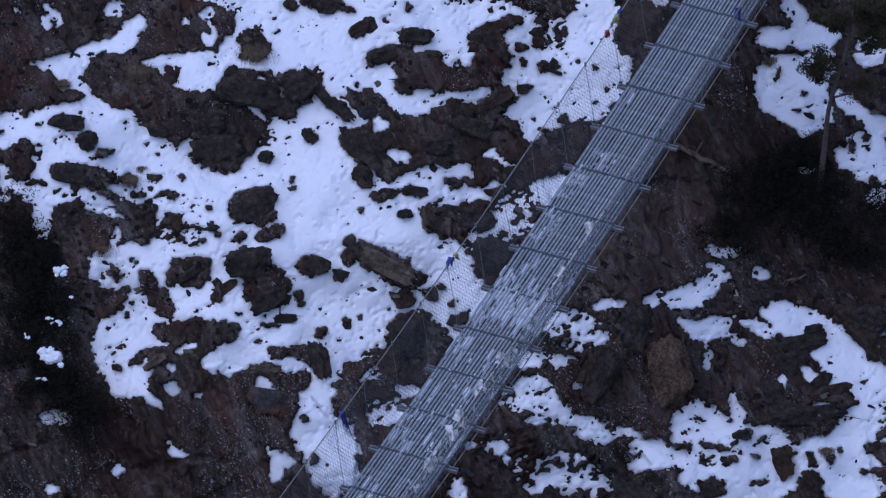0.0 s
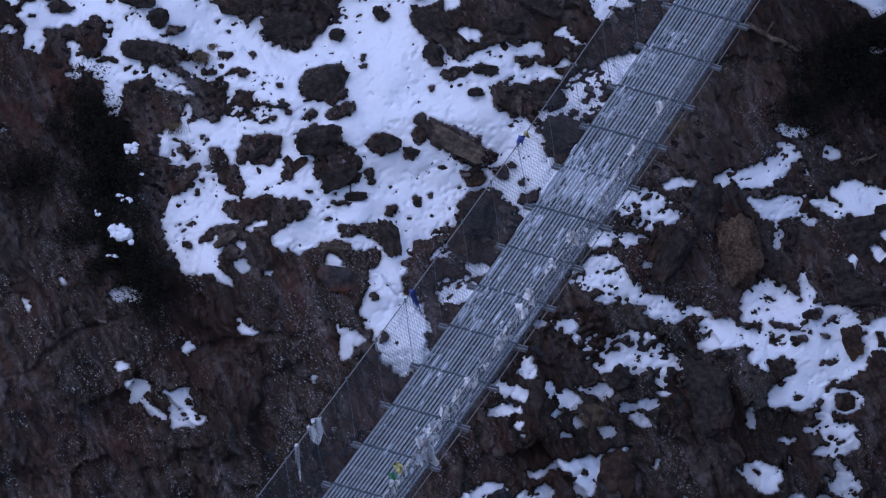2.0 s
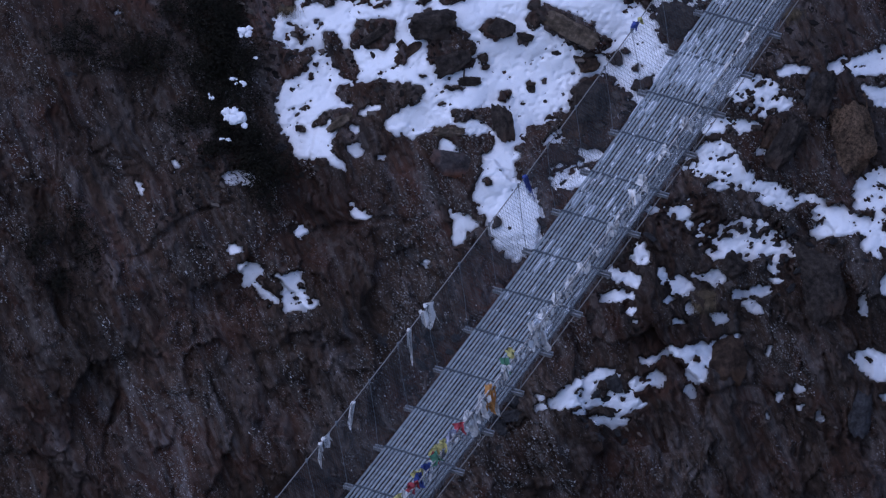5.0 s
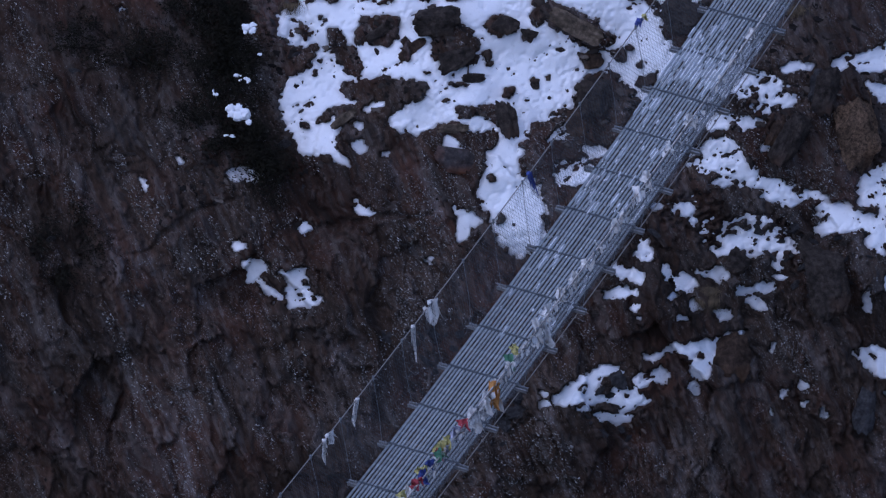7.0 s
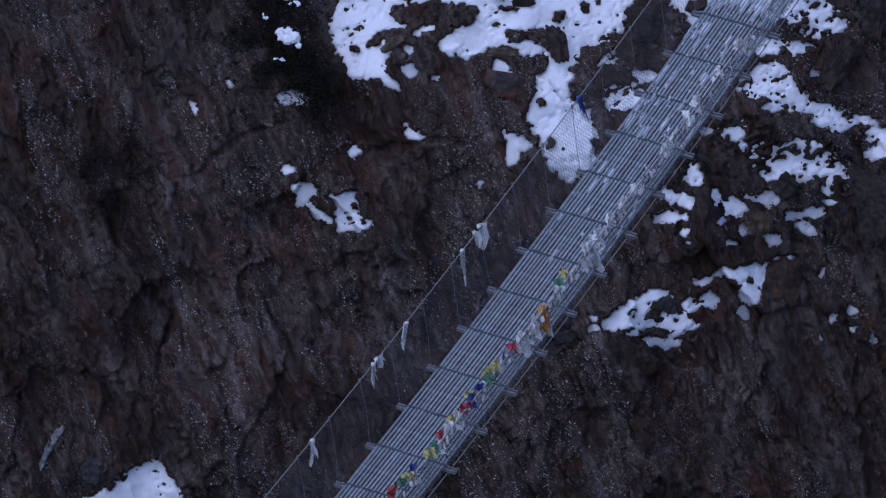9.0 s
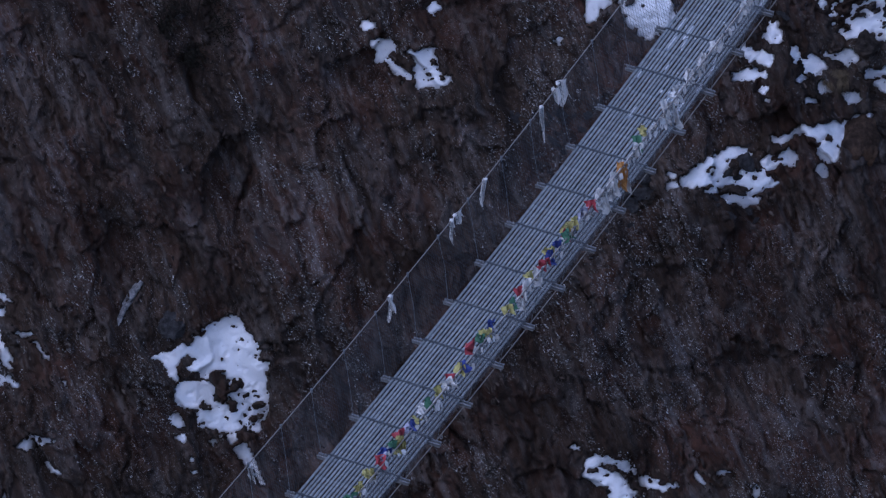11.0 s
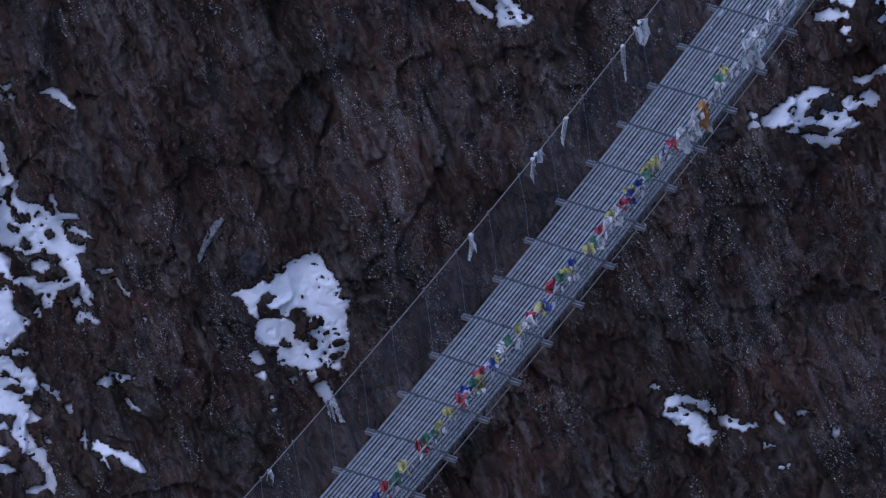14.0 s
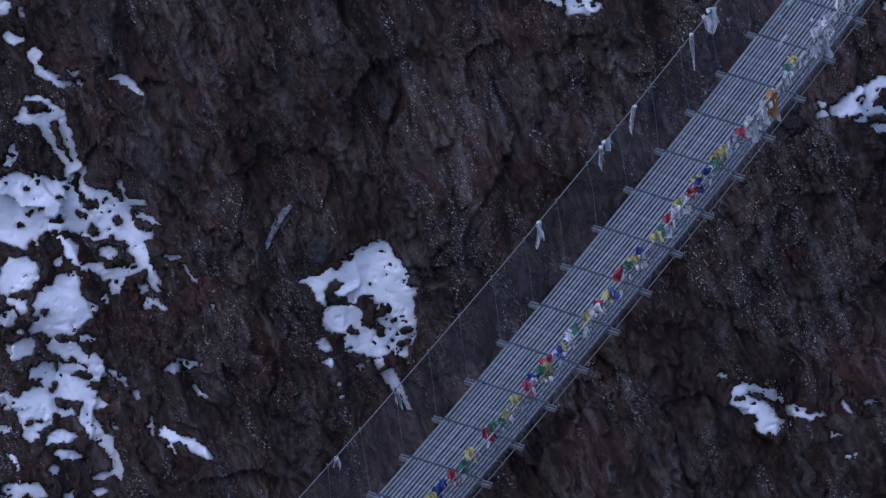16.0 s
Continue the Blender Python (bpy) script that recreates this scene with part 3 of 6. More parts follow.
LOWER_RIGHT_SNOW_D = (
    (2.43, 2.33, 0.29, 0.09, 10, 0.75),
    (1.54, 2.41, 0.10, 0.08, 0, 0.90),
    (1.54, 2.24, 0.11, 0.07, 0, 0.80),
    (2.18, 2.15, 0.15, 0.07, 0, 0.80),
    (3.27, 2.65, 0.14, 0.15, -30, 0.85),
    (3.06, 2.60, 0.19, 0.12, 0, 0.10),
    (2.81, 2.34, 0.32, 0.19, -10, 0.35),
    (2.61, 2.06, 0.29, 0.10, 0, 0.95),
    (5.18, 2.44, 0.11, 0.06, 0, 0.95),
    (5.52, 2.34, 0.09, 0.06, 0, 0.90),
    (5.47, 2.63, 0.09, 0.06, 0, 0.95),
    (5.78, 2.16, 0.09, 0.09, 0, 0.95),
    (2.17, 2.50, 0.06, 0.03, 0, -0.80),
    (-0.20, 4.31, 0.11, 0.07, 0, 0.40),
    (2.95, 3.57, 0.07, 0.05, 0, 0.50),
    (4.98, 2.14, 0.07, 0.05, 0, 0.60),
)
CLIFF_SNOW = (
    (-4.00, 5.76, 0.08, 0.09, 0, 0.80),
    (-4.53, 5.41, 0.07, 0.13, 10, 0.80),
    (-3.01, 4.49, 0.09, 0.06, -20, 0.90),
    (-2.77, 4.16, 0.20, 0.13, -20, 1.00),
    (-2.82, 4.01, 0.13, 0.12, 0, 0.85),
    (-2.60, 3.83, 0.20, 0.09, -20, 0.85),
    (-2.46, 3.70, 0.13, 0.09, 0, 0.75),
    (-2.14, 3.88, 0.20, 0.32, 0, 1.00),
    (-2.23, 4.09, 0.20, 0.12, 0, 0.90),
    (-1.98, 3.67, 0.24, 0.09, 15, 0.90),
    (-2.17, 3.57, 0.12, 0.06, 0, 0.90),
    (-2.06, 4.01, 0.05, 0.03, 0, -0.90),
    (-2.35, 3.76, 0.03, 0.04, 0, -0.80),
    (-2.09, 3.79, 0.06, 0.03, 0, -0.70),
    (0.25, 5.08, 0.15, 0.09, 0, 0.95),
    (0.30, 4.78, 0.14, 0.18, 0, 0.95),
)
SPUR_SNOW = (
    (-10.76, 3.35, 0.10, 0.15, 0, 0.95),
    (-10.50, 3.25, 0.06, 0.11, 15, 0.90),
    (-10.63, 2.88, 0.18, 0.09, -15, 1.00),
    (-10.30, 2.63, 0.10, 0.15, 0, 0.90),
    (-10.16, 2.40, 0.16, 0.07, -50, 0.90),
    (-9.99, 2.31, 0.22, 0.08, -35, 1.00),
    (-9.82, 2.24, 0.15, 0.05, 0, 0.80),
    (-9.66, 2.42, 0.13, 0.05, 0, 0.70),
    (-9.61, 2.26, 0.09, 0.05, 0, 0.70),
    (-8.94, 2.28, 0.22, 0.09, -25, 1.05),
    (-8.71, 2.17, 0.15, 0.06, -40, 0.90),
    (-10.25, 2.00, 0.14, 0.08, 10, 0.80),
    (-10.02, 1.88, 0.22, 0.07, -40, 0.90),
    (-9.86, 1.69, 0.25, 0.09, -60, 1.00),
    (-9.68, 1.40, 0.27, 0.09, -65, 1.00),
    (-9.55, 1.09, 0.27, 0.10, -60, 1.00),
)
SPUR_SNOW_B = (
    (-9.32, 0.68, 0.29, 0.09, -40, 1.00),
    (-9.10, 0.47, 0.25, 0.12, -50, 1.00),
    (-10.37, 1.79, 0.11, 0.09, 0, 0.85),
    (-10.24, 1.68, 0.36, 0.09, 0, 0.95),
    (-10.01, 1.45, 0.25, 0.07, -50, 0.90),
    (-9.84, 1.21, 0.22, 0.06, -55, 0.90),
    (-9.71, 0.96, 0.10, 0.13, 0, 0.90),
    (-10.21, 0.40, 0.84, 0.49, 0, 1.10),
    (-10.65, 1.09, 0.12, 0.19, -20, 0.80),
    (-10.37, 0.10, 0.54, 0.31, 0, 1.10),
    (-9.35, 0.17, 0.54, 0.22, -10, 0.95),
    (-9.01, 0.26, 0.37, 0.22, -40, 0.95),
    (-8.66, -0.18, 0.17, 0.32, 15, 0.95),
    (-8.42, -0.62, 0.31, 0.09, -65, 1.00),
    (-8.86, -0.54, 0.32, 0.12, 10, 0.90),
    (-8.90, -0.75, 0.12, 0.10, -40, 0.85),
)
SPUR_SNOW_C = (
    (-8.55, -0.80, 0.11, 0.08, 0, 0.85),
    (-8.32, -1.03, 0.19, 0.06, -25, 0.85),
    (-8.50, -1.06, 0.08, 0.07, 0, 0.70),
    (-8.91, 0.65, 0.20, 0.06, -70, 0.95),
    (-8.76, 0.45, 0.22, 0.07, 5, 0.95),
    (-8.54, 0.27, 0.22, 0.06, -15, 0.95),
    (-8.67, 0.11, 0.25, 0.05, -10, 0.85),
    (-8.48, 0.03, 0.07, 0.06, 0, 0.80),
    (-9.64, -0.24, 0.14, 0.18, 20, 0.95),
    (-9.29, -0.51, 0.19, 0.08, 10, 0.85),
    (-9.84, -0.45, 0.09, 0.08, 0, 0.90),
    (-9.54, -0.45, 0.08, 0.09, 0, 0.80),
    (-9.06, -0.25, 0.13, 0.14, -30, 0.70),
    (-10.39, -0.59, 0.31, 0.27, -10, 0.95),
    (-10.56, -0.78, 0.17, 0.19, 0, 0.70),
    (-10.38, -1.07, 0.19, 0.09, -30, 0.75),
)
SPUR_SNOW_D = (
    (-10.58, -1.28, 0.17, 0.14, 30, 0.60),
    (-10.38, -1.48, 0.09, 0.07, 0, 0.95),
    (-9.74, -1.14, 0.42, 0.42, 30, 1.10),
    (-9.66, -0.75, 0.25, 0.14, 20, 0.95),
    (-9.94, -1.44, 0.29, 0.17, 0, 0.95),
    (-10.33, -1.78, 0.26, 0.17, 30, 1.00),
    (-9.68, -1.76, 0.32, 0.17, -10, 0.90),
    (-9.38, -1.85, 0.29, 0.10, 0, 0.90),
    (-9.62, -2.16, 0.50, 0.19, 5, 0.90),
    (-10.01, -2.11, 0.19, 0.10, 0, 0.85),
    (-9.24, -2.06, 0.14, 0.19, -15, 0.95),
    (-9.53, -2.40, 0.32, 0.10, 0, 0.95),
    (-9.23, -2.56, 0.20, 0.09, -20, 0.90),
    (-8.90, -2.16, 0.20, 0.08, -45, 1.00),
    (-10.08, -2.65, 0.34, 0.31, 0, 1.00),
    (-10.55, -2.53, 0.15, 0.15, 0, 0.55),
)
SPUR_SNOW_E = (
    (-10.54, -2.96, 0.13, 0.09, 0, 0.95),
    (-10.15, -3.02, 0.14, 0.09, 0, 0.60),
    (-9.68, -3.05, 0.26, 0.12, 15, 0.90),
    (-9.57, -2.69, 0.15, 0.05, 0, 0.90),
    (-9.55, -3.35, 0.26, 0.10, -15, 0.85),
    (-10.40, -3.42, 0.19, 0.06, -45, 0.95),
    (-9.79, -3.61, 0.11, 0.07, 0, 0.85),
    (-9.26, -2.87, 0.31, 0.11, -70, 1.00),
    (-9.04, -3.16, 0.27, 0.11, -50, 1.00),
    (-8.84, -3.49, 0.24, 0.10, -75, 1.05),
    (-9.03, -3.65, 0.20, 0.06, 10, 0.95),
    (-8.92, -2.89, 0.09, 0.05, -50, 0.85),
    (-9.04, -3.92, 0.10, 0.09, 0, 0.95),
    (-8.62, -2.41, 0.09, 0.06, -30, 0.95),
    (-10.34, -3.86, 0.25, 0.14, 20, 0.95),
    (-10.04, -3.92, 0.16, 0.10, -50, 0.95),
)
SPUR_SNOW_F = (
    (-9.49, -3.98, 0.14, 0.07, 0, 0.90),
    (-8.06, -2.98, 0.19, 0.09, -30, 1.00),
    (-7.81, -3.02, 0.22, 0.08, -20, 0.95),
    (-7.59, -3.19, 0.22, 0.09, -30, 1.00),
    (-7.97, -3.19, 0.11, 0.05, -40, 0.85),
    (-8.37, -2.80, 0.20, 0.06, -75, 1.00),
    (-8.07, -2.00, 0.13, 0.08, 0, 0.95),
    (-7.84, -1.90, 0.20, 0.06, -10, 0.30),
    (-7.70, -2.28, 0.15, 0.06, -25, 0.95),
    (-8.14, -0.31, 0.18, 0.04, 0, 0.95),
    (-7.88, -0.46, 0.16, 0.05, -20, 0.60),
    (-7.73, -0.57, 0.05, 0.07, 0, 0.70),
    (-9.25, -1.06, 0.06, 0.09, 0, 0.90),
    (-9.06, -0.92, 0.09, 0.09, 0, 0.10),
    (-9.34, -1.57, 0.12, 0.05, 0, 0.60),
    (-7.48, -1.03, 0.05, 0.09, 30, 0.50),
)
SPUR_STONES = (
    (-10.35, 0.84, 0.07, 0.03, 0, -1.10),
    (-10.20, 0.78, 0.05, 0.04, 0, -1.10),
    (-10.37, 0.68, 0.06, 0.03, -10, -1.10),
    (-9.79, 0.71, 0.10, 0.05, -10, -1.10),
    (-10.64, 0.71, 0.04, 0.03, 0, -1.00),
    (-10.60, 0.91, 0.05, 0.03, 0, -1.00),
    (-10.41, 0.15, 0.05, 0.03, 0, -1.00),
    (-9.86, 0.15, 0.10, 0.05, -10, -1.10),
    (-9.83, 0.53, 0.06, 0.03, 0, -1.00),
    (-10.08, 0.35, 0.07, 0.03, 0, -1.00),
    (-9.48, 0.29, 0.06, 0.05, 0, -1.00),
    (-9.29, 0.50, 0.10, 0.09, -40, -1.20),
    (-9.13, 0.50, 0.04, 0.03, 0, -1.00),
    (-10.31, 0.33, 0.03, 0.04, 0, -1.00),
    (-8.97, 0.22, 0.04, 0.07, 0, -1.00),
    (-9.30, 0.08, 0.06, 0.06, 0, -1.10),
)
SPUR_STONES_B = (
    (-9.66, -1.59, 0.18, 0.10, 0, -1.20),
    (-10.06, -1.65, 0.13, 0.11, 0, -1.20),
    (-10.05, -1.96, 0.11, 0.07, 0, -1.10),
    (-9.54, -1.92, 0.06, 0.05, 0, -1.10),
    (-9.44, -2.15, 0.14, 0.07, 0, -1.20),
    (-9.07, -2.28, 0.11, 0.10, 0, -1.30),
    (-9.99, -1.21, 0.04, 0.03, 0, -1.00),
    (-10.18, -0.37, 0.10, 0.05, 0, -1.00),
    (-10.42, -0.93, 0.14, 0.07, 0, -1.10),
    (-9.70, -2.57, 0.05, 0.04, 0, -1.00),
    (-9.89, -0.10, 0.25, 0.07, 10, -0.50),
    (-9.62, 0.82, 0.07, 0.05, 0, -1.00),
    (-9.80, -2.06, 0.05, 0.03, 0, -1.00),
    (-10.47, -2.30, 0.25, 0.07, 0, -0.90),
    (-10.12, -2.84, 0.16, 0.03, 0, -0.60),
)
LEDGE_SNOW = (
    (-5.12, -0.49, 0.53, 0.46, 0, 1.10),
    (-5.57, -0.49, 0.42, 0.19, 25, 1.00),
    (-6.01, -0.60, 0.19, 0.07, 15, 0.90),
    (-5.87, -0.80, 0.20, 0.08, -65, 0.95),
    (-5.09, -0.07, 0.27, 0.09, 8, 0.90),
    (-4.72, -0.93, 0.26, 0.41, 0, 0.95),
    (-5.48, -1.17, 0.37, 0.23, 0, 1.00),
    (-5.00, -1.43, 0.41, 0.27, 0, 0.90),
    (-5.13, -1.60, 0.32, 0.12, 0, 0.90),
    (-4.58, -1.31, 0.20, 0.36, 0, 0.70),
    (-5.41, -0.68, 0.27, 0.15, 0, 0.90),
    (-5.72, -1.57, 0.15, 0.10, -30, 0.70),
    (-5.71, -1.83, 0.11, 0.08, 0, 0.95),
    (-4.60, -1.67, 0.13, 0.07, 0, 0.80),
    (-4.93, -1.78, 0.09, 0.08, 0, 0.90),
    (-4.75, -2.04, 0.20, 0.14, -50, 1.00),
)
LEDGE_SNOW_B = (
    (-4.58, -2.30, 0.19, 0.06, -65, 1.00),
    (-5.51, -2.33, 0.08, 0.06, 0, 0.80),
    (-5.52, -2.12, 0.05, 0.07, 0, -0.10),
    (-5.18, -1.90, 0.05, 0.07, 0, 0.70),
    (-4.50, -0.69, 0.09, 0.08, 0, 0.80),
    (-5.15, -0.91, 0.10, 0.17, 10, -1.20),
    (-5.10, -1.16, 0.10, 0.11, 0, -1.20),
    (-5.67, -0.64, 0.16, 0.08, 40, -1.10),
    (-5.49, -0.85, 0.07, 0.08, 0, -1.10),
    (-5.30, -1.34, 0.06, 0.07, 0, -1.10),
    (-4.92, -1.28, 0.07, 0.08, 0, -1.10),
    (-4.85, -1.00, 0.10, 0.09, 0, -0.50),
    (-4.54, -1.28, 0.10, 0.05, 0, -1.10),
    (-4.58, -1.50, 0.09, 0.05, 0, -0.90),
    (-5.11, -0.61, 0.03, 0.03, 0, -1.00),
    (-5.70, -0.84, 0.05, 0.07, 0, -1.00),
)
EAST_SNOW = (
    (7.54, 5.10, 0.49, 0.36, 0, 1.00),
    (6.28, 5.06, 0.54, 0.15, -10, 0.85),
    (5.93, 5.18, 0.24, 0.13, 0, 0.80),
    (5.69, 4.92, 0.10, 0.14, 0, 0.70),
    (6.55, 4.68, 0.18, 0.13, -30, 0.85),
    (7.64, 4.63, 0.46, 0.20, 0, 1.00),
    (7.07, 4.22, 0.41, 0.26, 0, 0.95),
    (6.84, 4.09, 0.29, 0.15, 0, 0.85),
    (7.22, 4.42, 0.29, 0.15, 0, 0.85),
    (7.73, 4.09, 0.36, 0.23, 0, 0.50),
    (7.48, 3.75, 0.24, 0.16, -40, 0.90),
    (7.78, 3.58, 0.24, 0.22, -30, 0.95),
    (7.58, 3.37, 0.27, 0.09, 0, 0.90),
    (6.38, 3.81, 0.09, 0.20, 15, 0.90),
    (6.90, 3.54, 0.15, 0.07, 0, 0.70),
    (7.27, 3.63, 0.15, 0.10, 0, 0.55),
)
EAST_SNOW_B = (
    (6.55, 3.03, 0.37, 0.17, 0, 1.00),
    (6.57, 2.83, 0.22, 0.12, 0, 1.00),
    (7.71, 3.07, 0.10, 0.24, 35, 0.80),
    (7.69, 2.82, 0.25, 0.10, -35, 0.85),
    (7.93, 2.74, 0.15, 0.19, 0, 0.60),
    (7.08, 2.57, 0.20, 0.15, 0, 0.90),
    (7.51, 2.62, 0.15, 0.11, -40, 0.85),
    (6.70, 2.52, 0.12, 0.07, 0, 0.70),
    (6.99, 3.25, 0.09, 0.06, 0, 0.60),
    (6.27, 3.08, 0.06, 0.05, 0, -1.00),
    (6.51, 3.03, 0.05, 0.03, 0, -1.00),
    (6.87, 5.23, 0.21, 0.05, -10, -1.10),
    (6.83, 4.63, 0.20, 0.16, 0, -1.20),
    (7.11, 5.06, 0.10, 0.06, 0, -1.00),
    (7.55, 4.70, 0.13, 0.05, 0, -1.10),
    (7.09, 4.21, 0.08, 0.05, 0, -1.00),
)
EAST_STONES = (
    (7.73, 4.35, 0.07, 0.05, 0, -1.00),
    (7.79, 4.09, 0.14, 0.16, 0, -1.20),
    (7.46, 5.07, 0.06, 0.05, 0, -1.00),
    (6.66, 5.10, 0.05, 0.04, 0, -1.00),
    (7.31, 3.80, 0.09, 0.05, 0, -0.80),
    (6.80, 4.35, 0.05, 0.03, 0, -0.90),
    (7.39, 4.10, 0.05, 0.05, 0, -1.00),
    (7.29, 5.45, 0.12, 0.06, 0, -1.10),
    (7.54, 5.33, 0.06, 0.05, 0, -1.00),
)
GORGE_SNOW = (
    (0.58, -1.95, 0.20, 0.09, 10, 0.85),
    (0.96, -2.04, 0.29, 0.07, -25, 0.85),
    (0.58, -2.18, 0.20, 0.14, -30, 0.95),
    (0.84, -2.29, 0.31, 0.15, -30, 0.80),
    (0.98, -2.49, 0.22, 0.12, 0, 0.90),
    (1.35, -2.24, 0.19, 0.10, 0, 0.95),
    (1.63, -2.31, 0.25, 0.05, 0, 0.85),
    (2.11, -2.16, 0.13, 0.07, -40, 0.95),
    (2.45, -2.09, 0.13, 0.05, 0, 0.90),
    (2.89, -2.35, 0.07, 0.08, 0, 0.80),
    (2.23, -2.91, 0.09, 0.08, 0, 0.30),
    (0.27, -1.78, 0.09, 0.05, 0, 0.80),
    (1.99, -2.59, 0.07, 0.05, 0, 0.70),
    (0.54, -2.08, 0.06, 0.04, 0, -1.00),
    (0.79, -2.09, 0.07, 0.05, 0, -1.00),
    (1.14, -2.24, 0.08, 0.05, 0, -1.00),
)
WEST_SNOW = (
    (-4.37, 9.75, 0.36, 0.24, 0, 1.00),
    (-4.46, 9.36, 0.19, 0.23, 0, 0.95),
    (-4.00, 9.66, 0.29, 0.12, 15, 0.90),
    (-3.79, 9.88, 0.23, 0.09, 0, 0.80),
    (-4.85, 9.53, 0.14, 0.06, 0, 0.60),
    (-4.81, 9.93, 0.15, 0.06, 0, 0.70),
    (-3.86, 9.30, 0.09, 0.15, 20, 0.85),
    (-3.78, 9.09, 0.19, 0.08, 0, 0.75),
    (-3.88, 8.85, 0.17, 0.08, 10, 0.95),
    (-4.51, 9.72, 0.06, 0.03, 0, -1.00),
    (-4.08, 9.85, 0.19, 0.10, 0, -1.10),
    (-3.72, 9.46, 0.22, 0.13, 0, -1.10),
    (-4.88, 8.01, 0.09, 0.05, 0, 0.85),
    (-4.15, 8.60, 0.05, 0.05, 0, 0.60),
    (-4.44, 9.19, 0.09, 0.09, 0, 0.50),
)
COVER = (SNOWFIELD, SNOWFIELD_EDGE, UPPER_LEFT_ROCK, UPPER_LEFT_ROCK_EDGE, UPPER_LEFT_SNOW, UPPER_LEFT_SNOW_B, LEFT_STONES, LEFT_STONES_B, MID_STONES,
         MID_CRAG, MID_SNOW, MID_STONES_B, MID_STONES_C, MID_STONES_D, MID_STONES_E, LOW_LEFT_ROCK, LOW_LEFT_SNOW, LOW_LEFT_SNOW_B, RIGHT_OF_DECK,
         RIGHT_SNOW, RIGHT_SNOW_B, RIGHT_STONES, FAR_RIGHT_SNOW, FAR_RIGHT_SNOW_B, LOWER_RIGHT_SNOW, LOWER_RIGHT_SNOW_B, LOWER_RIGHT_SNOW_C,
         LOWER_RIGHT_SNOW_D, CLIFF_SNOW, SPUR_SNOW, SPUR_SNOW_B, SPUR_SNOW_C, SPUR_SNOW_D, SPUR_SNOW_E, SPUR_SNOW_F, SPUR_STONES, SPUR_STONES_B,
         LEDGE_SNOW, LEDGE_SNOW_B, EAST_SNOW, EAST_SNOW_B, EAST_STONES, GORGE_SNOW, WEST_SNOW)


def cover_at(x, v):
    """How much snow lies: above 0 there is snow."""
    wx = x + 0.05 * fbm(x, v, 0.45, 2, 11) + 0.05 * fbm(x, v, 0.11, 3, 21, 0.7)
    wv = v + 0.05 * fbm(x, v, 0.45, 2, 31) + 0.05 * fbm(x, v, 0.11, 3, 41, 0.7)
    base = np.full(x.shape, -1.45)
    for group in COVER:
        for px, pv, rx, rv, turn, value in group:
            c, s = math.cos(radians(turn)), math.sin(radians(turn))
            reach = max(rx, rv) * 1.25 + 0.75
            rows = np.abs(v[:, 0] - pv) < reach if v.ndim == 2 else slice(None)
            cols = np.abs(x[0] - px) < reach if x.ndim == 2 else None
            if x.ndim == 2:
                if not rows.any() or not cols.any():
                    continue
                r0, r1 = np.flatnonzero(rows)[[0, -1]]
                c0, c1 = np.flatnonzero(cols)[[0, -1]]
                part_of = np.s_[r0:r1 + 1, c0:c1 + 1]
            else:
                part_of = np.s_[:]
            dx, dv = wx[part_of] - px, wv[part_of] - pv
            r = np.sqrt(((dx * c + dv * s) / rx) ** 2 + ((-dx * s + dv * c) / rv) ** 2)
            f = 1 - smooth(0.78, 1.18, r)
            base[part_of] += (value - base[part_of]) * f
    rx, rv = 0.9 * x + 0.42 * v, 1.35 * (0.9 * v - 0.42 * x)
    stones = 0.55 * fbm(rx, rv, 0.33, 3, 51, 0.7) + 0.9 * fbm(rx, rv, 0.14, 3, 57, 0.7) + 0.75 * fbm(rx, rv, 0.07, 2, 58, 0.7)
    low = 1 - smooth(3.5, 6.5, v + 0.12 * x)
    stones = stones + low * (1.1 * fbm(rx, rv, 0.09, 2, 59, 0.7) * smooth(-1.1, -0.4, base) + 0.42 * smooth(-0.35, 0.25, base))
    return 0.95 * base + 0.10 + stones * (0.62 + 0.25 * smooth(-0.5, 0.3, base)), base


def lie_of(x, v):
    """The smooth lie of the ground under stones and snow."""
    return 0.30 * fbm(x, v, 2.4, 3, 61) + 0.06 * fbm(x, v, 0.6, 2, 71)


# deep cracks and undercut ledges: x, v, half width, half length, turn, depth
CLEFTS = (
    (-1.96, 3.08, 0.59, 0.12, 5, 0.45),
    (-2.45, 2.30, 0.14, 0.76, 12, 0.40),
    (-4.81, 1.81, 0.08, 0.93, -3, 0.45),
    (-4.07, -0.43, 0.51, 0.08, 15, 0.40),
    (-6.49, -2.08, 0.15, 0.51, 15, 0.45),
    (-4.23, -0.36, 0.59, 0.07, 14, 0.40),
    (-6.47, -2.24, 0.20, 0.46, 25, 0.45),
    (-2.31, 3.01, 0.59, 0.10, 6, 0.40),
    (-2.11, 2.35, 0.51, 0.42, 0, 0.50),
    (-1.70, 3.06, 0.59, 0.10, 8, 0.50),
    (-5.68, 4.94, 0.34, 1.10, 10, 0.50),
    (-4.29, 2.85, 0.14, 0.93, 25, 0.40),
    (-3.71, 8.10, 0.42, 0.76, 0, 0.50),
    (-6.05, 5.07, 0.51, 0.93, 0, 0.40),
    (-3.79, 3.03, 0.12, 1.01, 20, 0.45),
    (1.80, -0.63, 0.76, 0.10, -20, 0.30),
)
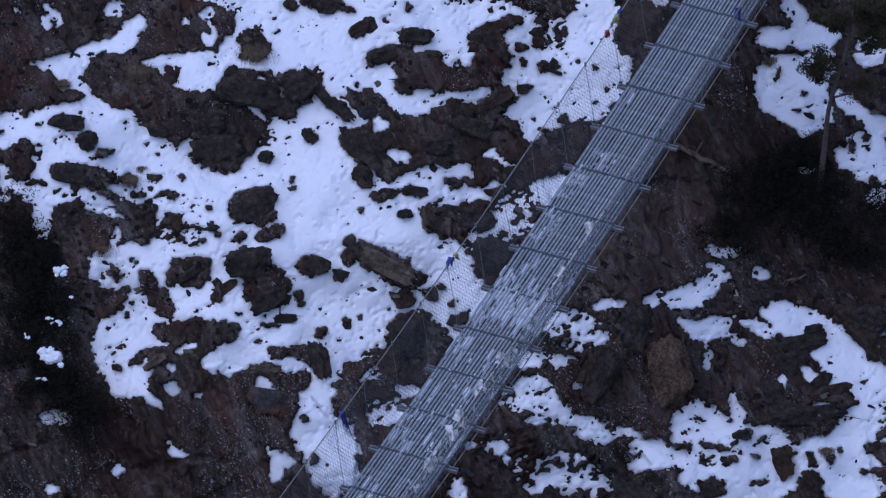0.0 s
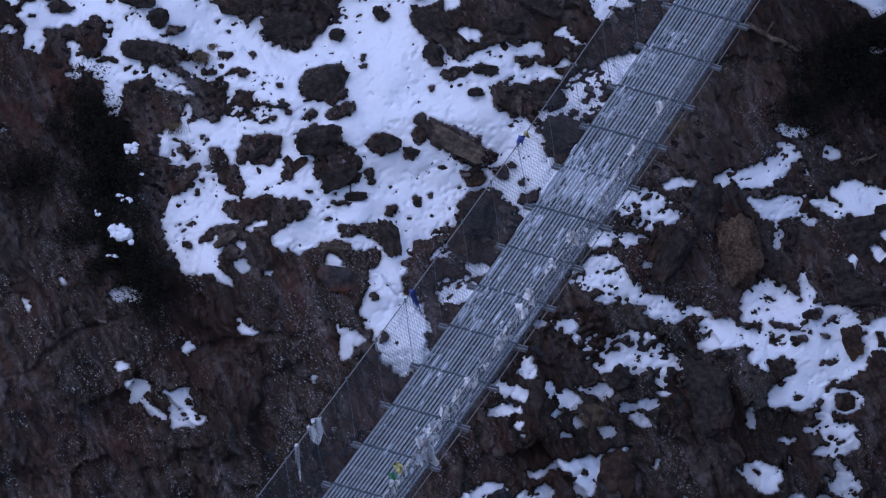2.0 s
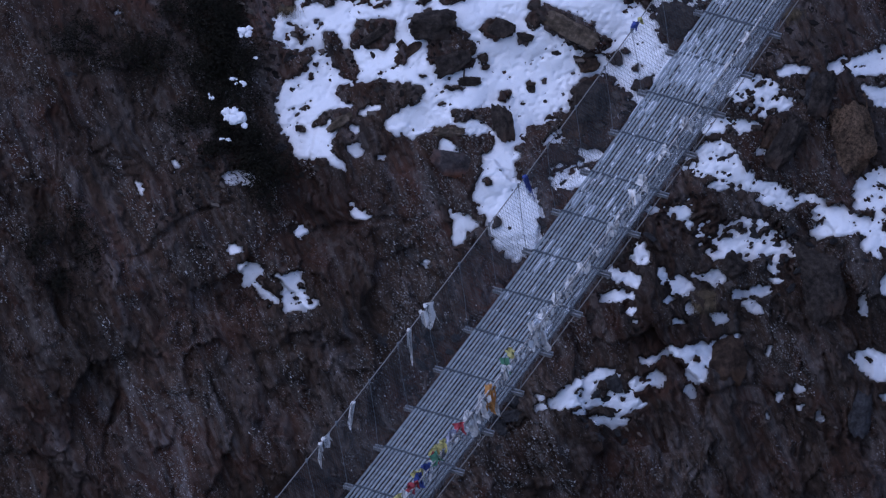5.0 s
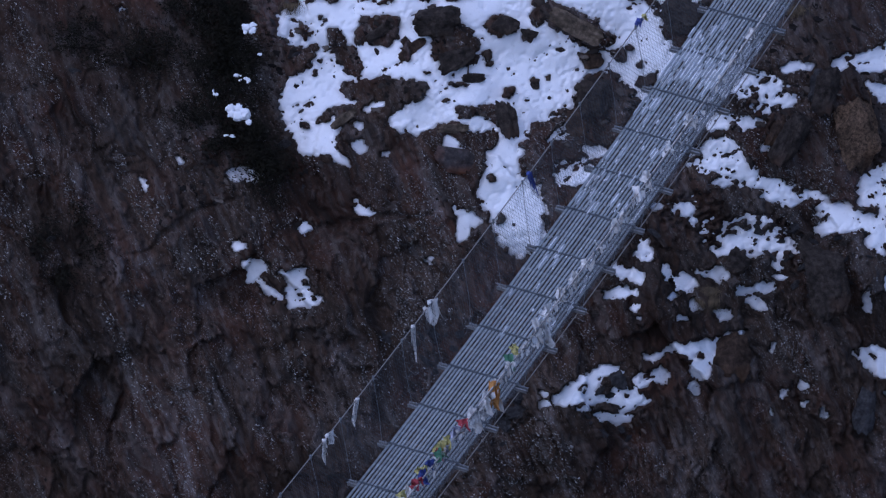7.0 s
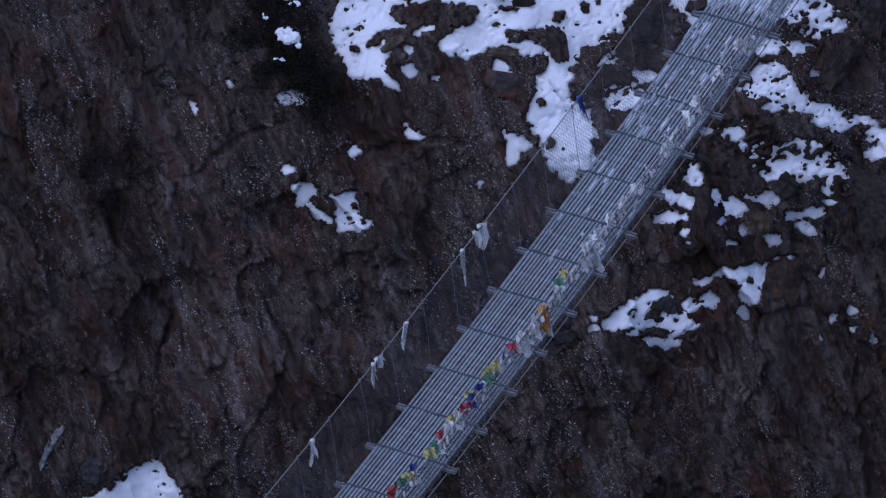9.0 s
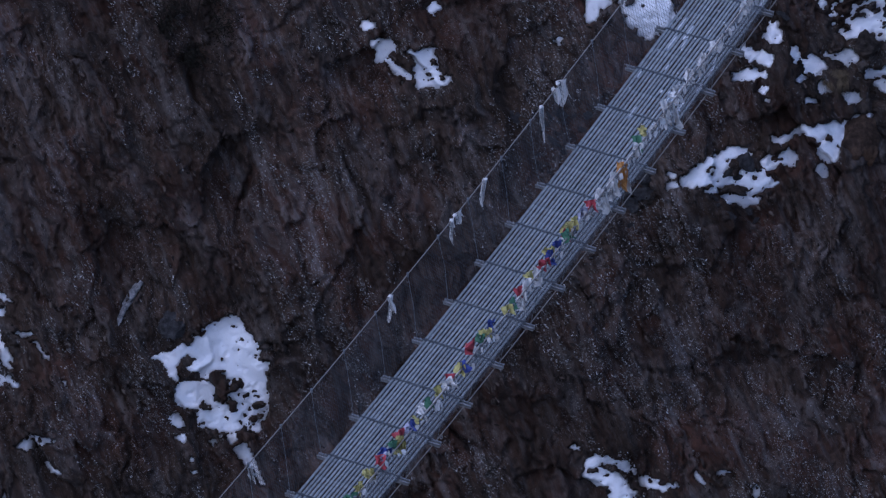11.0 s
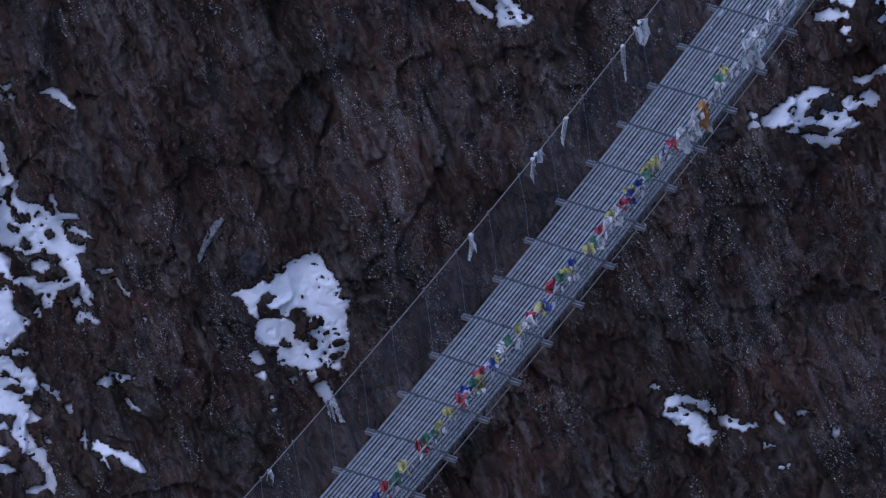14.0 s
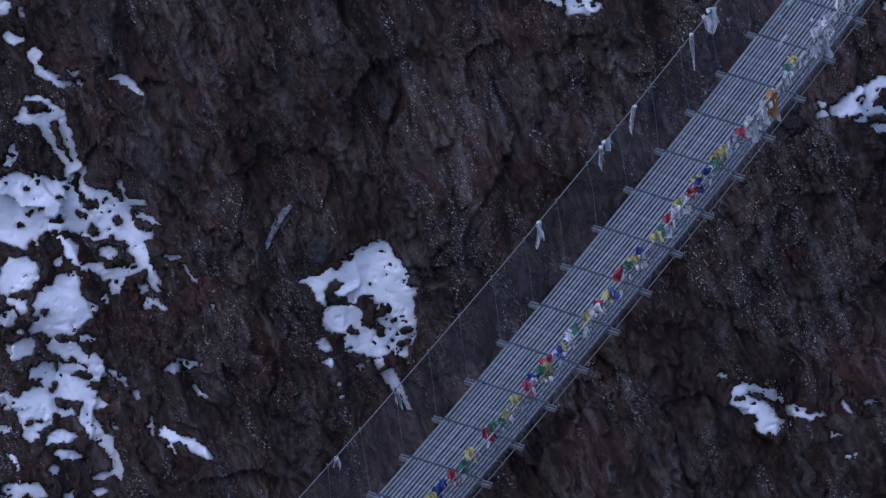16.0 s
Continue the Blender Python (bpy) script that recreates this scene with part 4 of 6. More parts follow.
CLEFTS += (
    (2.90, -0.34, 0.84, 0.08, 8, 0.30),
    (0.75, 0.50, 0.10, 0.76, -20, 0.30),
    (-1.30, 4.82, 1.35, 0.08, 8, 0.30),
    (-3.85, 4.77, 1.01, 0.08, 25, 0.30),
    (-3.27, 1.60, 0.08, 1.01, 22, 0.35),
    (-7.17, 1.31, 0.08, 0.84, 8, 0.30),
    (1.68, 0.96, 0.84, 0.12, -10, 0.35),
    (4.58, 0.51, 0.76, 0.10, -15, 0.30),
    (-2.98, -2.19, 0.51, 0.08, -20, 0.30),
)


def clefts_at(x, v):
    wx, wv = x + 0.14 * fbm(x, v, 0.5, 3, 141), v + 0.14 * fbm(x, v, 0.5, 3, 151)
    deep = np.zeros(x.shape)
    for px, pv, rx, rv, turn, depth in CLEFTS:
        c, s = math.cos(radians(turn)), math.sin(radians(turn))
        dx, dv = wx - px, wv - pv
        r = np.sqrt(((dx * c + dv * s) / rx) ** 2 + ((-dx * s + dv * c) / rv) ** 2)
        deep = np.maximum(deep, depth * (1 - smooth(0.45, 1.15, r)))
    return deep


def relief(x, v):
    s, base = cover_at(x, v)
    lie = lie_of(x, v)
    wx, wv = x + 0.12 * fbm(x, v, 0.9, 3, 83) + 0.05 * fbm(x, v, 0.2, 2, 84), v + 0.12 * fbm(x, v, 0.9, 3, 85) + 0.07 * fbm(x, v, 0.2, 2, 86)
    dip, bed = 0.90 * wx + 0.42 * wv, 0.90 * wv - 0.42 * wx
    cliff = 1 - smooth(4.0, 7.5, v + 0.12 * x)
    big, _ = plates(dip * 1.4, bed * 0.6, 0.75, 91)
    mid, _ = plates(dip * 1.7, bed * 0.45, 0.20, 101, 1.0)
    tiny, _ = plates(dip * 1.8, bed * 0.42, 0.085, 111, 0.9)
    huge, _ = plates(dip * 1.1 + 3.7, bed * 0.62, 1.5, 95, 1.1)
    ribs = 1 - np.abs(fbm(dip * 1.0, bed * 0.28, 1.1, 4, 171, 0.55))
    ridge = 1 - np.abs(fbm(dip * 1.0, bed * 0.4, 0.35, 3, 175, 0.55))
    lie = lie + 0.26 * cliff * (huge - 0.5) + 0.20 * cliff * (ribs - 0.6)
    rough = (0.07 + 0.07 * cliff) * big + (0.045 + 0.025 * cliff) * mid + 0.024 * tiny + 0.010 * fbm(x, v, 0.12, 3, 121)
    rough = rough + 0.03 * (ribs - 0.6) + (0.02 + 0.06 * cliff) * (ridge - 0.6)
    beds = fbm(dip / 0.09, bed / 0.75, 1.0, 3, 191, 0.6)
    rough = rough + (0.012 + 0.046 * cliff) * beds
    bare = np.maximum(smooth(0.02, -0.9, s), smooth(-0.35, -0.95, base))
    return lie, lie - 0.05 * np.clip(s, -0.8, 0.9) + bare * (np.maximum(rough + 0.02, 0.0) - 0.35 * clefts_at(x, v) * smooth(-0.35, -0.7, s)), s


def spread(lo, hi, step, far_lo, far_hi):
    mid = np.arange(lo, hi + step / 2, step)
    grow = step * np.cumsum(1.32 ** np.arange(1, 60))
    left, right = lo - grow, hi + grow
    return np.r_[left[left > far_lo][::-1], mid, right[right < far_hi]]


def grid_mesh(name, xs, vs, q, keep=None):
    X, V = np.meshgrid(xs, vs)
    co = np.stack([X, V * UP.y + q * OUT.y, V * UP.z + q * OUT.z], -1).reshape(-1, 3)
    nx = len(xs)
    i = (np.arange(len(vs) - 1)[:, None] * nx + np.arange(nx - 1)[None]).ravel()
    quads = np.stack([i, i + 1, i + nx + 1, i + nx], 1)
    if keep is not None:
        quads = quads[keep.ravel()]
        used, quads = np.unique(quads, return_inverse=True)
        co, quads = co[used], quads.reshape(-1, 4)
    me = bpy.data.meshes.new(name)
    me.vertices.add(len(co))
    me.vertices.foreach_set("co", co.astype(np.float32).ravel())
    me.loops.add(quads.size)
    me.loops.foreach_set("vertex_index", quads.astype(np.int32).ravel())
    me.polygons.add(len(quads))
    me.polygons.foreach_set("loop_start", np.arange(0, quads.size, 4, dtype=np.int32))
    me.update(calc_edges=True)
    return me


STEP = 0.024
XS = spread(-11.6, 10.2, STEP, -900, 900)
VS = spread(-4.9, 12.9, STEP, -500, 700)
GX, GV = np.meshgrid(XS, VS)
LIE, BARE, SNOWY = relief(GX, GV)
BROAD = fall_line(GV)
ground_mesh = grid_mesh("ground", XS, VS, BROAD + BARE)
ground_mesh.materials.append(GROUND)
ground = tagged(new("ground", ground_mesh), "dark broken slate hillside falling as a cliff into a gorge", "hillside", kind="structure")
snow_q = BROAD + LIE + 0.035 * np.clip(SNOWY, -1, 1) + 0.006 * fbm(GX, GV, 0.2, 3, 131)
wet = SNOWY > -0.10
cells = wet[:-1, :-1] | wet[1:, :-1] | wet[:-1, 1:] | wet[1:, 1:]
near_cells = (XS[:-1] > -12.5) & (XS[:-1] < 11)
cells &= near_cells[None] & ((VS[:-1] > -6) & (VS[:-1] < 14))[:, None]
snow_mesh = grid_mesh("snow", XS, VS, snow_q, cells)
snow_mesh.polygons.foreach_set("use_smooth", np.ones(len(snow_mesh.polygons), dtype=bool))
snow_mesh.materials.append(SNOW)
snow = tagged(new("snow", snow_mesh), "thin patchy old snow with stones showing through", "snow", kind="stuff")


# the spur on the near side of the gorge, on which the tripod stands
bank_x, bank_s = np.linspace(-70, 70, 61), np.linspace(0, 1, 41)
BX, BS = np.meshgrid(bank_x, bank_s)
bank_y = -62 - 79.7 * np.minimum(BS / 0.9, 1) + 3.0 * fbm(BX, BS * 160, 30.0, 3, 201) * np.maximum(0.85 - BS, 0) - 600 * np.maximum(BS - 0.9, 0)
bank_z = -60 + 189 * np.minimum(BS, 0.9) + 30 * np.maximum(BS - 0.9, 0) - 0.5 - 0.09 * np.maximum(np.abs(BX) - 1.5, 0) ** 1.8
bank_co = np.stack([BX, bank_y, bank_z], -1).reshape(-1, 3)
bank_faces = [(j * 61 + i, j * 61 + i + 1, (j + 1) * 61 + i + 1, (j + 1) * 61 + i) for j in range(40) for i in range(60)]
bank_mesh = bpy.data.meshes.new("near_bank")
bank_mesh.from_pydata(bank_co.tolist(), [], bank_faces)
bank_mesh.materials.append(GROUND)
tagged(new("ground_near_bank", bank_mesh), "steep dark rocky spur on the near side of the gorge", "hillside", kind="structure")


def on_hill(x, v, lift=0.0):
    """The place on the hill's surface, out of the grid."""
    i = int(np.clip(np.searchsorted(XS, x), 1, len(XS) - 1))
    j = int(np.clip(np.searchsorted(VS, v), 1, len(VS) - 1))
    q = max(BROAD[j, i] + BARE[j, i], snow_q[j, i] if SNOWY[j, i] > 0 else -99)
    return Vector((x, 0, 0)) + UP * v + OUT * (q + lift)


def part(name, bm, mat, parent, label=""):
    me = bpy.data.meshes.new(name)
    bm.to_mesh(me)
    bm.free()
    me.materials.append(mat)
    ob = new(name, me)
    ob.parent = parent
    if label:
        tagged(ob, label)
    return ob


def box(bm, size, m=Matrix()):
    return bmesh.ops.create_cube(bm, size=1.0, matrix=m @ Matrix.Diagonal((*size, 1)))["verts"]


def rod(bm, a, b_, r, sides=6):
    """A straight bar from a to b_."""
    a, b_ = Vector(a), Vector(b_)
    m = (b_ - a).to_track_quat("Z", "Y").to_matrix().to_4x4()
    m.translation = (a + b_) / 2
    bmesh.ops.create_cone(bm, cap_ends=True, segments=sides, radius1=r, radius2=r, depth=(b_ - a).length, matrix=m)


# ---- the bridge ----
HEAD = radians(65.866)
ALONG, ACROSS = Vector((math.cos(HEAD), math.sin(HEAD), 0)), Vector((math.sin(HEAD), -math.cos(HEAD), 0))
MIDDLE = Vector((-1.4456, 0, 0))
HALF, RAIL_OUT, RAIL_HIGH = 0.69, 0.80, 1.04


def deck_at(u, side=0.0, high=0.0):
    """u metres towards the far bank, side to its downstream rail, high over the deck."""
    return MIDDLE + ALONG * u + ACROSS * side + Vector((0, 0, -0.0203 * u + 0.00342 * u * u + high))


def deck_pose(u):
    t = (deck_at(u + 0.05) - deck_at(u - 0.05)).normalized()
    m = Matrix((ACROSS, t, ACROSS.cross(t))).transposed().to_4x4()
    m.translation = deck_at(u)
    return m


FIRST, LAST = -12, 23
bridge = tagged(new("suspension_footbridge"), "narrow galvanised steel suspension footbridge with wire mesh sides", "footbridge")
bridge.location = MIDDLE

bm = bmesh.new()
for y in (-0.045, 0.045):
    box(bm, (2 * HALF, 0.006, 0.06), pose(0, y * 0.5, -0.052))
    box(bm, (2 * HALF, 0.024, 0.007), pose(0, y * 0.72, -0.022))
for x in (-0.57, 0.57):
    rod(bm, (x, 0, -0.06), (x, 0, 0.02), 0.010)
beam_mesh = bpy.data.meshes.new("crossbeam")
bm.to_mesh(beam_mesh)
bm.free()
beam_mesh.materials.append(BEAM)
bm = bmesh.new()
for y in (-0.44, 0.0, 0.44):
    box(bm, (1.06, 0.04, 0.008), pose(0, y, -0.006))
panel_mesh = bpy.data.meshes.new("deck_panel")
bm.to_mesh(panel_mesh)
bm.free()
panel_mesh.materials.append(DARK_STEEL)
bm = bmesh.new()
box(bm, (1.09, 0.044, 0.012), pose(0, 0, 0.014))
bmesh.ops.bevel(bm, geom=list(bm.edges), offset=0.003, segments=1, affect="EDGES")
joint_mesh = bpy.data.meshes.new("joint_bar")
bm.to_mesh(joint_mesh)
bm.free()
joint_mesh.materials.append(JOINT)
SLATS = 19
bm = bmesh.new()
box(bm, (0.036, 0.955, 0.024))
bmesh.ops.bevel(bm, geom=[e for e in bm.edges if abs((e.verts[0].co - e.verts[1].co).y) > 0.5], offset=0.005, segments=1, affect="EDGES")
slat_mesh = bpy.data.meshes.new("slat")
bm.to_mesh(slat_mesh)
bm.free()
slat_mesh.materials.append(STEEL)
stray = random.Random(5)


def child(name, me, parent, m):
    ob = new(name, me)
    ob.parent = parent
    ob.matrix_basis = m
    return ob


to_bridge = Matrix.Translation(-MIDDLE)
for u in range(FIRST, LAST + 1):
    child("crossbeam", beam_mesh, bridge, to_bridge @ deck_pose(u) @ pose(0, 0, 0, 0, 0, stray.uniform(-0.8, 0.8)))
    child("joint_bar", joint_mesh, bridge, to_bridge @ deck_pose(u) @ pose(0, 0, 0, 0, 0, stray.uniform(-0.6, 0.6)))
    if u < LAST:
        panel = child("deck_panel", panel_mesh, bridge, to_bridge @ deck_pose(u + 0.5))
        for i in range(SLATS):
            x = (i - (SLATS - 1) / 2) * 1.06 / SLATS
            child("slat", slat_mesh, panel, pose(x + stray.uniform(-0.004, 0.004), stray.uniform(-0.012, 0.012), 0.012 + stray.uniform(-0.003, 0.003), 0, stray.uniform(-2, 2), stray.uniform(-0.2, 0.2)))


def cable(name, side, high, r, parent, mat=CABLE, wave=0.0, lo=FIRST, hi=LAST):
    bm = bmesh.new()
    us = np.arange(lo, hi + 0.01, 0.5)
    pts = [deck_at(u, side, high + wave * math.sin(u * 2.1)) - MIDDLE for u in us]
    rings = []
    for i, p in enumerate(pts):
        d_ = (pts[min(i + 1, len(pts) - 1)] - pts[max(i - 1, 0)]).normalized()
        e1 = d_.cross(Vector((0, 0, 1))).normalized()
        e2 = e1.cross(d_)
        rings.append([bm.verts.new(p + r * (e1 * math.cos(j * 1.0472) + e2 * math.sin(j * 1.0472))) for j in range(6)])
    for a, b_ in zip(rings, rings[1:]):
        for j in range(6):
            bm.faces.new((a[j], a[(j + 1) % 6], b_[(j + 1) % 6], b_[j]))
    return part(name, bm, mat, parent)


for s in (-1, 1):
    cable("handrail_cable", s * RAIL_OUT, RAIL_HIGH, 0.009, bridge)
    cable("walkway_cable", s * (0.57 if s < 0 else 0.575), -0.085, 0.009, bridge, DARK_STEEL if s < 0 else CABLE)
    for u in range(FIRST, LAST + 1):
        bm = bmesh.new()
        a, b_ = deck_at(u, s * 0.63, -0.02) - MIDDLE, deck_at(u + stray.uniform(-0.05, 0.05), s * RAIL_OUT, RAIL_HIGH) - MIDDLE
        bend = a.lerp(b_, 0.5) + ALONG * stray.uniform(-0.03, 0.03) + ACROSS * stray.uniform(-0.02, 0.02)
        rod(bm, a, bend, 0.0042, 5)
        rod(bm, bend, b_, 0.0042, 5)
        rod(bm, b_ - Vector((0, 0, 0.03)), b_ + Vector((0, 0, 0.03)), 0.020, 6)
        part("suspender", bm, DARK_STEEL, bridge)
    # diamond mesh from the deck's edge up to the handrail
    verts, faces = [], []
    for lean, step, high in ((-0.85, 0.07, 1.0), (0.85, 0.07, 1.0)):
        for u in np.arange(FIRST + 1, LAST - 1, step):
            a, b_ = deck_at(u, s * 0.57, 0.0) - MIDDLE, deck_at(u + lean * 1.1, s * (0.57 + high * (RAIL_OUT - 0.57)), RAIL_HIGH * high) - MIDDLE
            d_ = (b_ - a).normalized()
            e1 = d_.orthogonal().normalized()
            e2 = d_.cross(e1)
            k = len(verts)
            for p in (a, b_):
                for j in range(3):
                    verts.append(p + 0.0023 * (e1 * math.cos(j * 2.0944) + e2 * math.sin(j * 2.0944)))
            faces += [(k + j, k + (j + 1) % 3, k + 3 + (j + 1) % 3, k + 3 + j) for j in range(3)]
    me = bpy.data.meshes.new("wire_mesh")
    me.from_pydata(verts, [], faces)
    me.materials.append(WIRE)
    child("wire_mesh", me, bridge, Matrix())


# ---- prayer flags along the downstream handrail, scarves on the other ----
def cloth_mesh(name, w, h, seed, fold=0.05):
    """A crumpled hanging cloth, its upper edge on the x axis."""
    rng = random.Random(seed)
    nx, nz = 5, 6
    bm = bmesh.new()
    sway, pinch = rng.uniform(-0.35, 0.35), rng.uniform(0.3, 0.9)
    grid = []
    for j in range(nz + 1):
        f = j / nz
        row = []
        for i in range(nx + 1):
            g = i / nx - 0.5
            x = g * w * (1 - pinch * f * (1 - f) * 1.5) + sway * h * f * 0.5 + rng.uniform(-0.05, 0.05) * w
            y = fold * math.sin(g * 9 + seed + 2 * f) * (0.3 + f) + rng.uniform(-0.3, 0.3) * fold
            z = -f * h * (1 + 0.25 * math.sin(g * 5 + seed)) + rng.uniform(-0.04, 0.04) * h
            row.append(bm.verts.new((x, y, z)))
        grid.append(row)
    for a, b_ in zip(grid, grid[1:]):
        for i in range(nx):
            bm.faces.new((a[i], a[i + 1], b_[i + 1], b_[i]))
    me = bpy.data.meshes.new(name)
    bm.to_mesh(me)
    bm.free()
    me.polygons.foreach_set("use_smooth", [True] * len(me.polygons))
    return me


# x, height up the slope, width, length, turn, stone
ROCKS_A = (
    (-0.07, 8.69, 0.66, 0.46, 25, "dark"),
    (1.93, 7.88, 0.88, 0.25, -27, "tan"),
    (0.21, 5.80, 0.72, 0.38, -10, "rust"),
    (6.18, 6.35, 0.56, 0.95, 12, "pitted"),
    (5.69, 7.01, 0.34, 0.69, -15, "dark"),
    (2.33, 11.37, 0.44, 0.22, -5, "dark"),
    (1.95, 11.09, 0.61, 0.22, 15, "dark"),
    (0.71, 9.85, 0.17, 0.17, 0, "dark"),
    (0.09, 9.50, 0.22, 0.17, 0, "dark"),
    (0.99, 6.45, 0.19, 0.49, 10, "dark"),
    (-0.15, 7.92, 0.63, 0.41, 0, "dark"),
    (0.87, 7.89, 0.39, 0.25, 0, "dark"),
    (-1.53, 6.42, 0.41, 0.14, 40, "tan"),
    (0.12, 6.31, 0.44, 0.13, 0, "tan"),
    (8.32, 6.99, 0.25, 0.19, 0, "dark"),
    (7.88, 4.98, 0.24, 0.52, -5, "brown"),
)
ROCKS_B = (
    (7.24, 5.41, 0.25, 0.14, 0, "dark"),
    (7.98, 6.52, 0.72, 0.29, 15, "dark"),
    (4.39, 2.96, 0.52, 0.68, -10, "brown"),
    (5.77, 4.13, 0.60, 1.18, 12, "dark"),
    (6.36, 2.24, 0.30, 0.68, -5, "slate"),
    (4.41, 4.40, 0.32, 0.39, -35, "dark"),
    (5.05, 6.28, 0.37, 0.62, -40, "dark"),
    (2.67, 2.59, 0.22, 0.29, 20, "slate"),
    (1.15, 2.37, 0.30, 0.22, -30, "slate"),
    (1.14, 2.09, 0.30, 0.17, 10, "slate"),
    (0.96, 1.92, 0.20, 0.25, 0, "slate"),
    (5.71, 11.47, 0.66, 0.78, 0, "brown"),
    (1.66, 9.62, 1.01, 0.22, -38, "dark"),
    (1.14, 10.29, 0.71, 0.13, -38, "dark"),
    (5.14, 6.26, 0.39, 0.78, -38, "dark"),
    (9.14, 7.17, 0.56, 0.39, -25, "dark"),
)
ROCKS_C = (
    (2.82, 8.47, 0.12, 0.34, 0, "tan"),
    (2.34, 9.02, 0.35, 0.14, -5, "dark"),
    (1.92, 8.97, 0.29, 0.15, 0, "dark"),
    (2.18, 8.67, 0.22, 0.12, 0, "dark"),
    (1.54, 9.26, 0.29, 0.25, -20, "dark"),
    (8.42, 6.19, 0.42, 0.22, 40, "dark"),
    (8.17, 5.72, 0.93, 0.25, -15, "dark"),
    (3.58, 8.05, 0.71, 0.51, -10, "dark"),
    (2.24, 6.80, 0.51, 0.56, 0, "dark"),
    (1.64, 11.54, 0.17, 0.25, 30, "dark"),
    (1.00, 11.79, 0.29, 0.19, 0, "dark"),
    (-2.89, 9.98, 0.44, 0.22, -5, "dark"),
    (-2.59, 9.71, 0.30, 0.25, 0, "dark"),
    (3.07, 8.64, 0.76, 0.29, -10, "dark"),
    (0.41, 7.08, 0.34, 0.15, 0, "dark"),
    (1.34, 7.00, 0.15, 0.15, 0, "dark"),
)
ROCKS_D = (
    (3.39, 11.30, 0.51, 0.19, -20, "dark"),
    (4.12, 11.42, 0.25, 0.17, 30, "dark"),
    (4.25, 10.94, 0.14, 0.20, -25, "dark"),
    (4.42, 10.97, 0.14, 0.17, -30, "dark"),
    (3.95, 10.59, 0.19, 0.14, 0, "dark"),
    (-6.53, 0.25, 0.13, 0.68, -32, "frost"),
    (-6.64, 0.02, 0.08, 0.34, -20, "frost"),
    (-5.87, -0.08, 0.37, 0.39, -10, "slate"),
    (-0.83, 3.16, 0.29, 0.22, -30, "slate"),
)
ROCKS_E = (
    (8.07, 6.76, 0.81, 0.29, 12, "dark"),
    (7.95, 6.39, 0.64, 0.22, -50, "dark"),
    (8.59, 6.08, 0.59, 0.17, 15, "brown"),
    (8.21, 5.69, 0.98, 0.29, 5, "dark"),
    (7.76, 5.96, 0.34, 0.72, 20, "dark"),
    (5.55, 7.04, 0.24, 0.53, -15, "slate"),
    (4.96, 6.36, 0.25, 0.51, -35, "brown"),
    (7.88, 5.01, 0.29, 0.42, 15, "brown"),
    (8.92, 7.11, 0.72, 0.25, -40, "brown"),
    (-0.24, 7.89, 0.51, 0.37, 20, "brown"),
    (0.15, 7.35, 0.53, 0.31, 20, "dark"),
    (-0.96, 7.76, 0.53, 0.19, 35, "dark"),
    (-0.53, 7.49, 0.44, 0.15, 40, "brown"),
    (0.88, 6.46, 0.20, 0.53, 15, "dark"),
    (2.18, 7.38, 0.27, 0.24, 0, "brown"),
    (1.99, 6.45, 0.34, 0.42, 10, "brown"),
)
ROCKS_F = (
    (1.94, 11.09, 0.70, 0.22, 12, "dark"),
    (2.32, 11.37, 0.44, 0.20, 0, "dark"),
    (3.38, 11.32, 0.53, 0.20, 30, "brown"),
    (3.49, 10.38, 0.61, 0.19, 30, "brown"),
    (3.14, 10.00, 0.61, 0.25, -20, "dark"),
    (2.63, 9.68, 0.53, 0.25, 10, "dark"),
    (1.57, 9.60, 0.76, 0.25, -40, "dark"),
    (1.09, 10.30, 0.68, 0.13, -42, "dark"),
    (0.58, 10.57, 0.51, 0.39, 20, "dark"),
    (1.47, 11.49, 0.34, 0.15, 40, "brown"),
    (-2.94, 10.00, 0.49, 0.15, 8, "dark"),
    (-2.72, 9.21, 0.76, 0.29, -8, "dark"),
    (-0.64, 9.62, 0.76, 0.42, 0, "dark"),
    (-0.18, 10.48, 0.93, 0.42, -10, "dark"),
)
# place along the bridge, drop below the cable, width, length, colour
FLAGS_A = (
    (5.26, -0.05, 0.29, 0.64, "white"),
    (4.48, -0.05, 0.25, 0.16, "yellow"),
    (4.26, -0.05, 0.17, 0.22, "green"),
    (4.15, -0.03, 0.20, 0.30, "white"),
    (3.70, -0.04, 0.22, 0.54, "orange"),
    (3.43, -0.04, 0.22, 0.52, "white"),
    (3.74, -0.01, 0.08, 0.74, "white"),
    (3.00, -0.05, 0.24, 0.46, "white"),
    (2.62, -0.05, 0.20, 0.16, "red"),
    (2.44, -0.05, 0.20, 0.22, "pale"),
    (2.11, -0.05, 0.37, 0.18, "yellow"),
    (1.94, 0.01, 0.14, 0.18, "red"),
    (1.83, -0.05, 0.19, 0.16, "green"),
    (1.56, -0.05, 0.22, 0.14, "blue"),
    (1.38, -0.05, 0.20, 0.14, "yellow"),
    (1.35, -0.05, 0.22, 0.26, "blue"),
    (1.10, -0.05, 0.22, 0.18, "red"),
    (0.76, -0.05, 0.20, 0.12, "yellow"),
)
